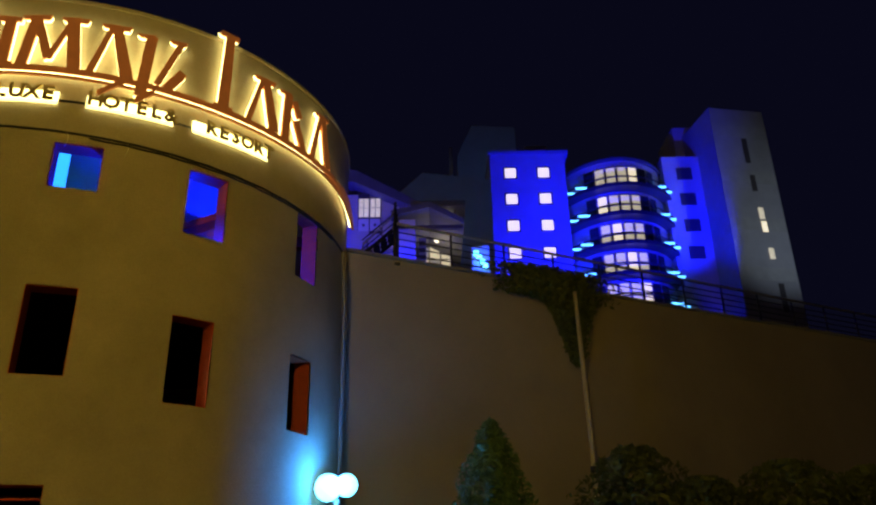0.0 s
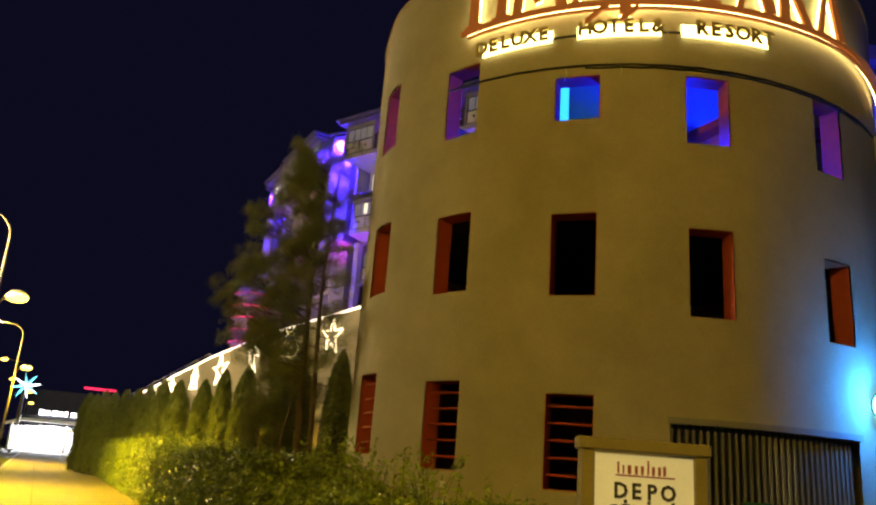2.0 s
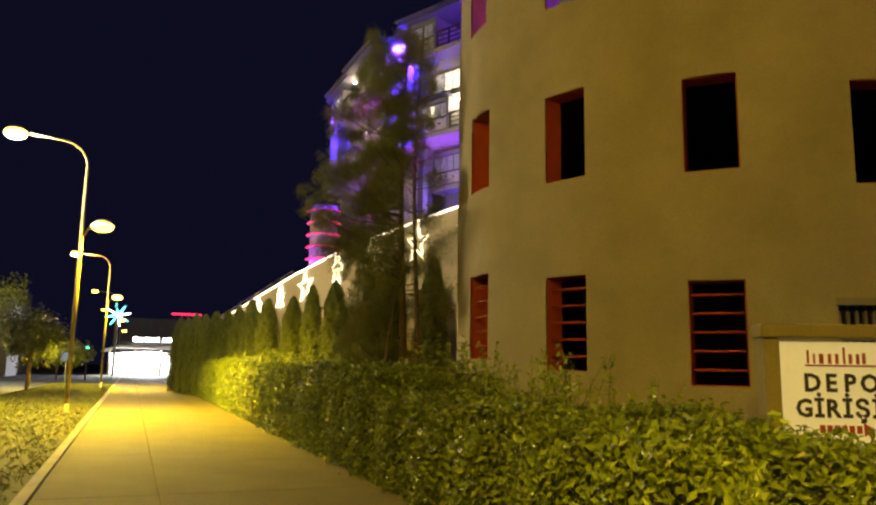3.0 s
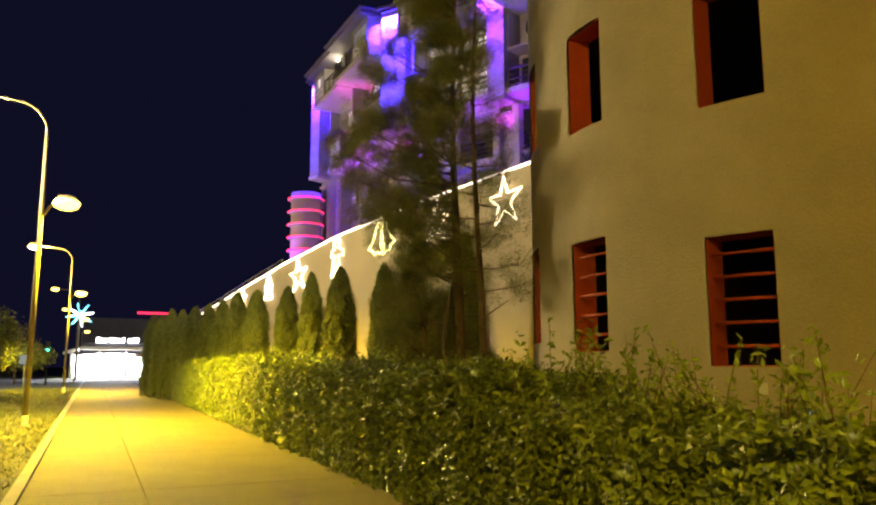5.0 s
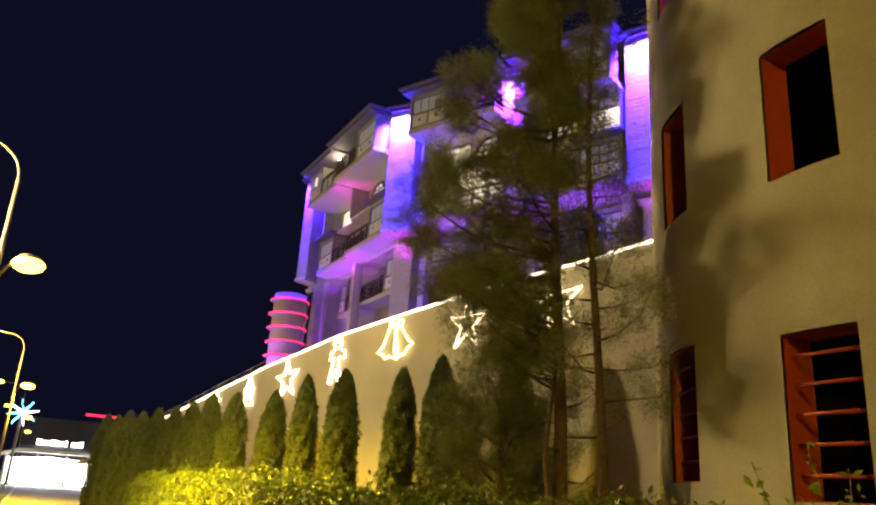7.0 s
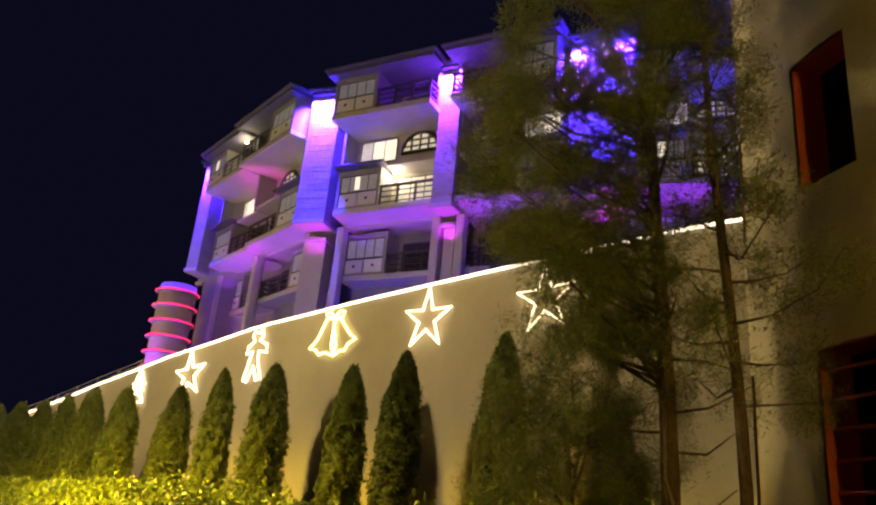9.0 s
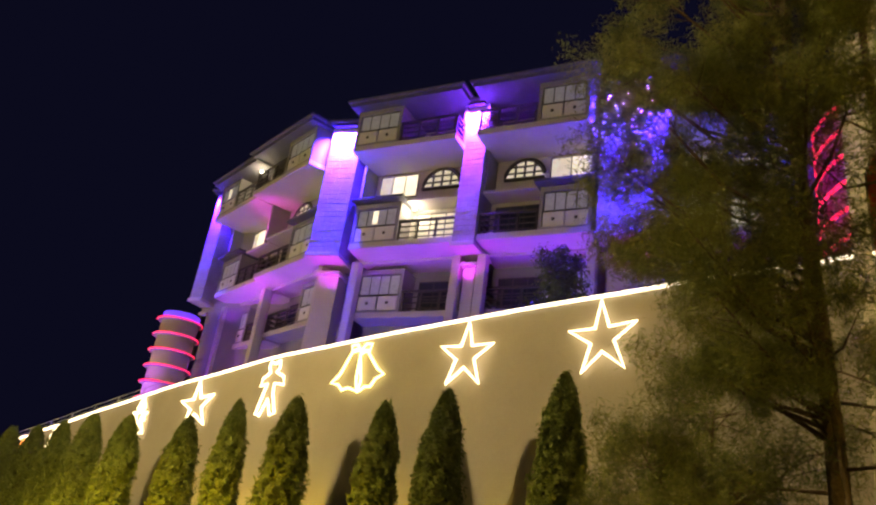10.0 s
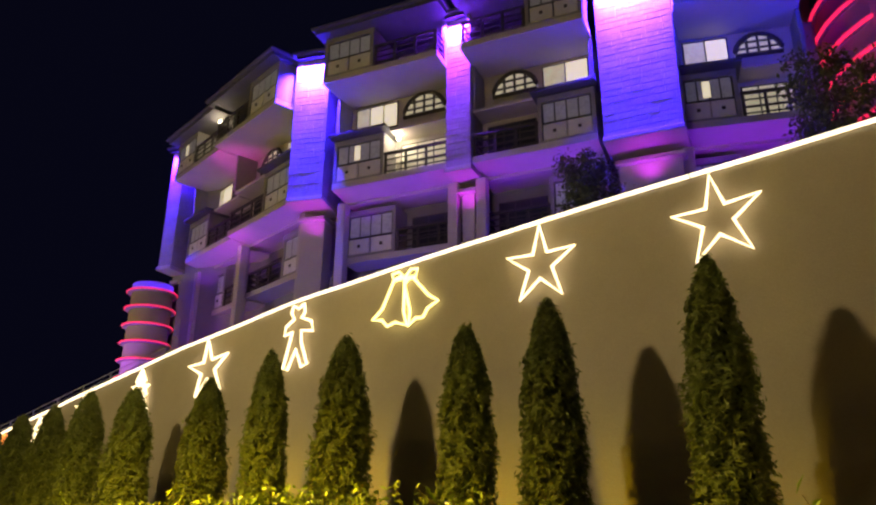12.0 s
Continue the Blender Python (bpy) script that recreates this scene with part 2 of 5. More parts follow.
def thing(name, at, label, category, group="", kind=""):
    ob = new(name)
    ob.empty_display_size = 0.2
    ob.matrix_basis = Matrix.Translation(at)
    BASE[ob.name] = Matrix.Translation(at).inverted()
    return tagged(ob, label, category, group, kind)


def part(name, shape, material, parent=None, label=""):
    """Links a shape, given in world places, as one mesh under a thing or a part."""
    ob = new(name, shape.mesh(name, material))
    if parent is not None:
        ob.parent = parent
        ob.matrix_parent_inverse = BASE.get(parent.name, Matrix.Identity(4))
    if label:
        tagged(ob, label)
    return ob


def scatter_leaves(centres, normals, size, rng, fold=0.25, slim=0.5):
    """Many folded leaves, one island each: centres and outward ways as arrays."""
    n = len(centres)
    d = normals + rng.normal(0, 0.75, (n, 3))
    d /= np.linalg.norm(d, axis=1)[:, None] + 1e-9
    a = np.cross(d, rng.normal(0, 1, (n, 3)))
    a /= np.linalg.norm(a, axis=1)[:, None] + 1e-9
    b = np.cross(d, a)
    s = (size * rng.uniform(0.6, 1.35, n))[:, None]
    v = np.stack([centres - a * s * 0.5, centres + b * s * slim * 0.5 + d * s * fold * 0.4, centres + a * s * 0.6, centres - b * s * slim * 0.5 + d * s * fold * 0.4], 1).reshape(-1, 3)
    k = np.arange(n) * 4
    f = np.concatenate([np.stack([k, k + 1, k + 2], 1), np.stack([k, k + 2, k + 3], 1)])
    out = Shape()
    out.v, out.f, out.smooth = v.tolist(), f.tolist(), [False] * len(f)
    return out


def text_shape(words, size, depth, m, bold=0.0):
    """Words in the built-in font as a solid, centred, upright in x and z, then posed by m."""
    curve = bpy.data.curves.new("words", "FONT")
    curve.body, curve.size, curve.extrude, curve.align_x = words, size, depth, "CENTER"
    curve.resolution_u, curve.offset = 2, bold
    ob = bpy.data.objects.new("words", curve)
    me = bpy.data.meshes.new_from_object(ob)
    out = Shape()
    turn = m @ pose(0, 0, 0, 90, 0, 0)
    out.add([turn @ v.co for v in me.vertices], [tuple(p.vertices) for p in me.polygons])
    bpy.data.objects.remove(ob)
    bpy.data.curves.remove(curve)
    bpy.data.meshes.remove(me)
    return out


# ---- ground, pavement, road ----
rng = np.random.default_rng(7)


def strip(name, u0, u1, n0, n1, z0, z1, material, label, category):
    c = [along(u, n, z) for z in (z0, z1) for n in (n0, n1) for u in (u0, u1)]
    s = Shape().add(c, [(0, 2, 3, 1), (4, 5, 7, 6), (0, 1, 5, 4), (2, 6, 7, 3), (0, 4, 6, 2), (1, 3, 7, 5)])
    return tagged(part(name, s, material), label, category, kind="structure")


g = Shape().add([(-900, -900, -0.03), (900, -900, -0.03), (900, 900, -0.03), (-900, 900, -0.03)], [(0, 1, 2, 3)])
tagged(part("ground", g, SOIL), "dark bare soil round the buildings and planting", "ground", kind="structure")
strip("verge", -60, 130, -5.2, -1.12, -0.05, 0.03, GRASS, "grass verge with lamp posts beside the pavement", "verge")
strip("road", -200, 400, -14.0, -5.4, -0.09, -0.005, ROAD, "dark asphalt road behind the grass verge", "road")
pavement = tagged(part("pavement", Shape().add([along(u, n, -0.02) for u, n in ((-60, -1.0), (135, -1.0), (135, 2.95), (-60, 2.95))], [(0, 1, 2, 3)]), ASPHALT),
                  "worn concrete pavement with a long joint, lit and tinted lamp yellow", "pavement", kind="structure")

# ---- round tower ----
CX, CY, RO, RI, TOP = -7.1, 15.05, 5.2, 4.88, 10.42
WINDOWS = [  # angle from, angle to, sill, head, row
    (196.5, 203.0, 1.90, 3.25, 1), (196.5, 203.0, 4.75, 6.10, 2),
    (217.2, 225.0, 1.82, 3.20, 1), (216.8, 224.6, 4.70, 6.04, 2), (216.8, 224.6, 7.62, 8.95, 3),
    (239.5, 247.3, 1.66, 3.03, 1), (239.5, 247.4, 4.46, 5.80, 2), (238.0, 246.0, 7.36, 8.70, 3),
    (261.3, 269.1, 1.49, 2.84, 1), (261.3, 269.2, 4.26, 5.60, 2), (261.3, 269.1, 7.03, 8.36, 3),
    (284.7, 292.4, 1.33, 2.67, 1), (284.7, 292.4, 4.11, 5.41, 2), (284.7, 292.6, 6.98, 7.75, 3),
    (307.2, 314.8, 3.86, 5.21, 2), (307.2, 314.9, 6.58, 7.73, 3),
    (332.7, 340.0, 3.74, 5.05, 2), (332.7, 340.4, 6.50, 7.79, 3),
    (359.0, 366.5, 6.50, 7.79, 3),
]
GATE = (303.8, 338.5, 0.0, 2.42)


def rim(a, r, z):
    # a little fuller towards the hedge, flatter at the back
    q = a % 360
    r += 0.07 * math.exp(-((q - 221) / 11) ** 2) + 0.14 * math.exp(-((q - 244) / 11) ** 2)
    r -= 0.26 * (max(0.0, min(1.0, (204 - q) / 14)) if q > 150 else max(0.0, min(1.0, (q - 90) / 50)))
    a = radians(a)
    return Vector((CX + r * math.cos(a), CY + r * math.sin(a), z))


def round_tower():
    t = thing("round_tower", (CX, CY, 0), "round rendered beige tower with small red-framed openings", "building")
    holes = [w[:4] for w in WINDOWS] + [GATE]
    angles = sorted({round(a, 2) for h in holes for a in h[:2]} | {float(a) for a in np.arange(10, 370, 2.0)})
    angles = [a for i, a in enumerate(angles) if i == 0 or a - angles[i - 1] > 0.05]
    zs = sorted({0.0, TOP} | {z for h in holes for z in h[2:4]} | {1.0, 9.4})
    inside = lambda a, z: any(h[0] < a < h[1] and h[2] < z < h[3] or (h[1] > 370 and h[0] < a + 360 < h[1] and h[2] < z < h[3]) for h in holes)
    s = Shape()
    na, nz = len(angles), len(zs)
    for r, flip in ((RO, False), (RI, True)):
        v = [rim(a, r, z) for a in angles for z in zs]
        f = []
        for i in range(na):
            j = (i + 1) % na
            mid = (angles[i] + (angles[j] if j else angles[0] + 360)) / 2
            for k in range(nz - 1):
                if not inside(mid, (zs[k] + zs[k + 1]) / 2):
                    q = (i * nz + k, j * nz + k, j * nz + k + 1, i * nz + k + 1)
                    f.append(q[::-1] if flip else q)
        s.add(v, f, True)
    part("wall", s, STUCCO, t)
    cap = Shape()
    ring = [rim(a, r, z) for a in np.arange(0, 360, 3.0) for r, z in ((RO + 0.03, TOP - 0.004), (RO + 0.03, TOP + 0.06), (RI - 0.02, TOP + 0.06), (RI - 0.02, TOP - 0.004))]
    n = 120
    cap.add(ring, [(i * 4 + k, ((i + 1) % n) * 4 + k, ((i + 1) % n) * 4 + (k + 1) % 4, i * 4 + (k + 1) % 4) for i in range(n) for k in range(4)])
    part("coping", cap, STUCCO, t)
    # added near-black slabs that keep light out of the lower openings
    for name, z, m in (("blocking_slab", 6.15, DARK), ("blocking_slab", 3.4, DARK)):
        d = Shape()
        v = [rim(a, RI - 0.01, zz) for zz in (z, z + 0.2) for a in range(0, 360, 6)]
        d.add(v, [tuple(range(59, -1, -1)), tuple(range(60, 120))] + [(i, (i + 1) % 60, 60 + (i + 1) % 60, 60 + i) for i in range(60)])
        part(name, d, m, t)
    for a0, a1, z0, z1, row in WINDOWS:
        # painted lining, a little back from the wall face
        def lining(a, b, za, zb):
            v = [rim(q, r, z) for q in (a, b) for r in (RO - 0.025, RI - 0.02) for z in (za, zb)]
            return Shape().add(v, [(0, 1, 3, 2), (4, 6, 7, 5), (0, 4, 5, 1), (2, 3, 7, 6), (0, 2, 6, 4), (1, 5, 7, 3)])
        w = part("window", lining(a0 + 0.12, a1 - 0.12, z0, z0 + 0.012), RED, t, "orange-red painted opening")
        part("jamb", lining(a0, a0 + 0.12, z0, z1), RED, w)
        part("jamb", lining(a1 - 0.12, a1, z0, z1), RED, w)
        part("head", lining(a0 + 0.12, a1 - 0.12, z1 - 0.012, z1), RED, w)
        if row == 1:
            for k in range(1, 6):
                z = z0 + (z1 - z0) * (k - 0.15) / 5.6
                b = Shape().tube([rim(a0 + 0.3, RO - 0.10, z), rim((a0 + a1) / 2, RO - 0.10, z), rim(a1 - 0.3, RO - 0.10, z)], 0.018, 6)
                part("bar", b, RED, w)
    # louvred gate under the windows
    gt = Shape()
    a0, a1, _, z1 = GATE
    for z in (0.08, 1.15, 2.30):
        gt.tube([rim(a, RO - 0.12, z) for a in np.linspace(a0, a1, 12)], 0.035, 4, smooth=False)
    gate = part("gate", gt, IRON, t, "dark grey barred metal gate")
    for a in np.arange(a0 + 0.5, a1, 1.15):
        part("bar", Shape().tube([rim(a, RO - 0.12, 0.05), rim(a, RO - 0.12, 2.33)], 0.026, 4, smooth=False), STEEL, gate)
    hd = Shape()
    an = np.linspace(a0 - 0.4, a1 + 0.4, 14)
    v = [rim(a, r, z) for a in an for r, z in ((RO - 0.2, 2.34), (RO + 0.05, 2.34), (RO + 0.05, 2.425), (RO - 0.2, 2.425))]
    hd.add(v, [(i * 4 + k, (i + 1) * 4 + k, (i + 1) * 4 + (k + 1) % 4, i * 4 + (k + 1) % 4) for i in range(13) for k in range(4)])
    part("gate_lintel", hd, HOTEL_GREY, t)
    bx = Shape()
    bx.box(-0.2, 0.2, -0.02, 0.03, -0.13, 0.13, Matrix.Translation(rim(317, RO - 0.02, 1.25)) @ pose(0, 0, 0, 0, 0, 47))
    part("notice_plate", bx, mat("green_plate", (0.05, 0.16, 0.10), 0.5), gate, "small green plate on the gate")
    bm = Shape()
    bm.box(-3.4, 3.2, -0.09, 0.09, 7.55, 7.78, pose(-5.2, 13.0, 0, 0, 0, 20))
    part("rafter", bm, RED, t, "orange-red inner beam")
    bm = Shape()
    bm.tube([(-5.0, 11.2, 6.45), (-2.9, 13.6, 8.5)], 0.13, 4, smooth=False)
    part("rafter", bm, RED, t)
    pw = Shape().box(-2.45, 2.3, -0.06, 0.06, 6.36, 10.1, pose(-5.3, 13.5, 0, 0, 0, -4))
    part("inner_wall", pw, HOTEL, t, "inner wall lit blue")
    part("tube_light", Shape().box(-0.16, 0.16, -0.03, 0.03, 8.0, 9.4, pose(-7.08, 12.6, 0, 0, 0, 20)), CYAN_SOFT, t, "tall blue-white light panel inside")
    # conduit under the sign with droppers
    c = Shape().tube([rim(a, RO + 0.03, 7.95 - 0.0023 * (a - 270) + 0.006 * math.sin(a)) for a in range(262, 356, 3)], 0.02, 5)
    part("conduit", c, IRON, t)
    part("conduit", Shape().tube([rim(a, RO + 0.03, 7.90 - 0.0023 * (a - 270) + 0.006 * math.sin(a + 1)) for a in range(290, 350, 3)], 0.015, 5), IRON, t)
    dp = Shape().tube([rim(356, RO + 0.05, 7.8), rim(357.5, RO + 0.05, 6.9), rim(358.5, RO + 0.05, 6.6), rim(358.5, RO + 0.05, 0.1)], 0.04, 6)
    part("downpipe", dp, HOTEL_GREY, t)
    for a, z in ((286.5, 7.9), (296.0, 7.88)):
        part("cable_end", Shape().tube([rim(a, RO + 0.03, z), rim(a + 0.3, RO + 0.03, z - 0.1), rim(a - 0.1, RO + 0.03, z - 0.24)], 0.008, 4), WHITE, t)
    return t


round_tower()

# ---- boundary wall with the light motifs ----
WALL_DIR = Vector((-0.9762, 0.2167, 0)).normalized()
WALL_OUT = Vector((-0.2167, -0.9762, 0))
WALL_TOP = ((-10.2, 6.55), (-13.0, 6.52), (-15.7, 6.40), (-18.5, 6.27), (-21.6, 6.06), (-24.0, 5.87), (-28.0, 5.32), (-31.7, 4.68), (-35.5, 3.98), (-40.0, 3.25), (-48.0, 2.3))


def wall_at(x, z=0.0, out=0.0):
    return Vector((x, 18.58 - 0.222 * (x + 20), z)) + WALL_OUT * out


def wall_top(x):
    return float(np.interp(-x, [-p[0] for p in WALL_TOP], [p[1] for p in WALL_TOP]))


xs = np.linspace(-10.2, -39.6, 60)
s = Shape()
v = []
for x in xs:
    z = wall_top(x)
    v += [wall_at(x, -0.1), wall_at(x, z), wall_at(x, z, -0.35), wall_at(x, -0.1, -0.35)]
s.add(v, [(i * 4 + k, i * 4 + (k + 1) % 4, i * 4 + 4 + (k + 1) % 4, i * 4 + 4 + k) for i in range(len(xs) - 1) for k in range(4)] + [(0, 1, 2, 3), tuple(len(v) - 1 - k for k in range(4))])
tagged(part("wall_boundary", s, STUCCO_WALL), "tall plain rendered retaining wall with sloping top", "wall", kind="structure")
tagged(part("terrace", Shape().add([(-48, 24.8, 2.0), (-10.2, 16.6, 4.5), (-1.0, 18, 6), (20, 28, 7), (30, 80, 7), (-60, 80, 3)], [(5, 4, 3, 2, 1, 0)]), CONCRETE), "raised terrace ground behind the walls", "terrace", kind="structure")

# wall that leaves the tower on its far side, with rail
R0, R1 = Vector((-2.55, 15.55, 0)), Vector((22.0, 28.1, 0))
RD = (R1 - R0).normalized()
RN = Vector((RD.y, -RD.x, 0))
s = Shape()
a, b = R0, R1
v = [a, b, b - RN * 0.35, a - RN * 0.35]
s.add([p + Vector((0, 0, -0.1)) for p in v] + [p + Vector((0, 0, 8.3)) for p in v], [(3, 2, 1, 0), (4, 5, 6, 7), (0, 1, 5, 4), (1, 2, 6, 5), (2, 3, 7, 6), (3, 0, 4, 7)])
tagged(part("wall_ramp", s, STUCCO_WALL), "tall plain rendered ramp wall joined to the tower", "wall", kind="structure")
s = Shape()
v = [a + RN * 0.05, b + RN * 0.05, b - RN * 0.40, a - RN * 0.40]
s.add([p + Vector((0, 0, 8.304)) for p in v] + [p + Vector((0, 0, 8.38)) for p in v], [(3, 2, 1, 0), (4, 5, 6, 7), (0, 1, 5, 4), (1, 2, 6, 5), (2, 3, 7, 6), (3, 0, 4, 7)])
tagged(part("coping", s, CONCRETE), "pale concrete coping on the ramp wall", "coping", kind="structure")
rail = thing("ramp_railing", R0 + RD * 2 - RN * 0.2 + Vector((0, 0, 8.38)), "dark metal railing along the top of the wall", "railing")
for z in (0.22, 0.40, 0.58, 0.76):
    part("rail", Shape().tube([R0 + RD * 1.9 - RN * 0.2 + Vector((0, 0, 8.38 + z)), R1 - RN * 0.2 + Vector((0, 0, 8.38 + z))], 0.018, 5), IRON, rail)
part("handrail", Shape().tube([R0 + RD * 1.9 - RN * 0.2 + Vector((0, 0, 9.36)), R1 - RN * 0.2 + Vector((0, 0, 9.36))], 0.045, 6), STEEL, rail)
for d in np.arange(1.95, 26, 1.55):
    p = R0 + RD * float(d) - RN * 0.2
    part("post", Shape().tube([p + Vector((0, 0, 8.38)), p + Vector((0, 0, 9.36))], 0.028, 5), IRON, rail)
# corner ledge and stair flight beside the tower
s = Shape()
s.box(0, 1.9, 0, 0.5, 8.0, 8.16, Matrix.Translation(R0 - RN * 0.1) @ pose(0, 0, 0, 0, 0, 27))
tagged(part("ledge", s, CONCRETE), "narrow concrete ledge beside the tower", "ledge", kind="structure")
st = thing("stair_flight", (-1.9, 16.6, 8.2), "short metal stair with curved rails behind the wall", "stairs")
for y in (16.55, 17.25):
    part("stringer", Shape().tube([Vector((-1.75, y, 8.45)), Vector((-0.95, y, 9.14))], 0.045, 4, smooth=False), IRON, st)
    for dz in (0.30, 0.55):
        part("rail", Shape().tube([Vector((-1.68, y, 8.34 + dz)), Vector((-0.95, y, 9.0 + dz)), Vector((-0.86, y, 9.03 + dz))], 0.016, 5), IRON, st)
    part("handrail", Shape().tube([Vector((-1.66, y, 8.62)), Vector((-1.64, y, 8.80)), Vector((-0.98, y, 9.48)), Vector((-0.86, y, 9.86))], 0.03, 6), STEEL, st)
    for x in (-1.55, -1.2):
        part("baluster", Shape().tube([Vector((x, y, 8.62 + (x + 1.55) * 0.86)), Vector((x, y, 8.90 + (x + 1.55) * 1.0))], 0.014, 5), IRON, st)
    part("post", Shape().tube([Vector((-0.88, y, 8.2)), Vector((-0.88, y, 9.9))], 0.035, 6), IRON, st)
for k in range(5):
    part("step", Shape().box(-0.08, 0.08, 16.6, 17.2, 0, 0.03, Matrix.Translation((-1.68 + k * 0.17, 0, 8.47 + 0.15 * k))), IRON, st)
part("landing", Shape().box(-1.45, -0.75, 16.4, 17.3, 8.18, 8.24), IRON, st)



# ---- hotel wing above the boundary wall ----
hotel = thing("hotel_wing", (-28, 34, 4), "five-storey cream hotel wing washed in violet light", "building")


def wide(name, m, x0, x1, y0, y1, z0, z1, material, parent, label="", bevel=0.0):
    return part(name, Shape().box(x0, x1, y0, y1, z0, z1, m, bevel), material, parent, label)


def window(m, x0, x1, y, z0, z1, fill, panes=2, bars=0, deep=0.08):
    """A framed window in a wall face at depth y, with panes as pieces."""
    e = 0.055
    xs = np.linspace(x0, x1 - e, panes + 1)
    w = part("window", Shape().box(x0, x1, y - 0.035, y, z0, z1, m), FRAME, hotel)
    for i in range(panes):
        part("pane", Shape().box(xs[i] + e, xs[i + 1], y - 0.05, y - 0.036, z0 + e, z1 - e, m), LIT_DIM if fill is LIT and i % 3 == 0 else fill, w)
        if bars:
            for k in range(1, bars + 1):
                z = z0 + (z1 - z0) * k / (bars + 1)
                part("glazing_bar", Shape().box(xs[i] + e, xs[i + 1], y - deep, y - 0.051, z - 0.025, z + 0.025, m), FRAME, w)
    return w


def arch(m, xc, y, z0, r, fill):
    f = Shape()
    pts = [(xc + (r - 0.04) * math.cos(a), y - 0.05, z0 + (r - 0.04) * math.sin(a) * 1.05) for a in np.linspace(0, math.pi, 13)]
    f.tube([pts[-1]] + [pts[0]] + pts[1:-1], 0.10, 4, True, m, False)
    w = part("window", f, FRAME, hotel, "arched window with dark glazing bars")
    for dx in (-r * 0.45, 0.0, r * 0.45):
        h = math.sqrt(max(r * r - dx * dx, 0.01)) * 1.02
        part("glazing_bar", Shape().box(xc + dx - 0.045, xc + dx + 0.045, y - 0.08, y - 0.045, z0, z0 + h, m), FRAME, w)
    for zz in (0.3, 0.62):
        h = math.sqrt(1 - zz * zz) * r
        part("glazing_bar", Shape().box(xc - h, xc + h, y - 0.077, y - 0.045, z0 + zz * r - 0.04, z0 + zz * r + 0.04, m), FRAME, w)
    o = [(xc + r * 0.97 * math.cos(a), z0 + r * math.sin(a)) for a in np.linspace(0, math.pi, 14)]
    part("pane", Shape().prism(o, 0.03, m @ Matrix.Translation((0, y - 0.04, 0))), fill, w)


def railing(m, x0, x1, y, z, side=None):
    r = Shape()
    for zz in (0.10, 0.36, 0.62):
        r.box(x0, x1, y, y + 0.03, z + zz, z + zz + 0.05, m)
    r.box(x0 - 0.03, x1 + 0.03, y - 0.03, y + 0.07, z + 0.86, z + 0.96, m)
    b = part("balcony_railing", r, FRAME, hotel, "dark timber balcony railing")
    for x in np.linspace(x0 + 0.04, x1 - 0.04, 4):
        part("post", Shape().box(x - 0.05, x + 0.05, y - 0.01, y + 0.05, z, z + 0.9, m), FRAME, b)


def ledge_slab(name, m, x0, x1, y0, y1, front, back, top, material, parent, label=""):
    """A projecting floor whose underside falls a little towards the wall."""
    v = [m @ Vector(p) for x in (x0, x1) for p in ((x, y0, front), (x, y1, back), (x, y1, top), (x, y0, top))]
    return part(name, Shape().add(v, [(3, 2, 1, 0), (4, 5, 6, 7), (0, 1, 5, 4), (1, 2, 6, 5), (2, 3, 7, 6), (3, 0, 4, 7)]), material, parent, label)


FACE, MID, WALL4, LOW = 0.0, 1.15, 2.25, 2.35


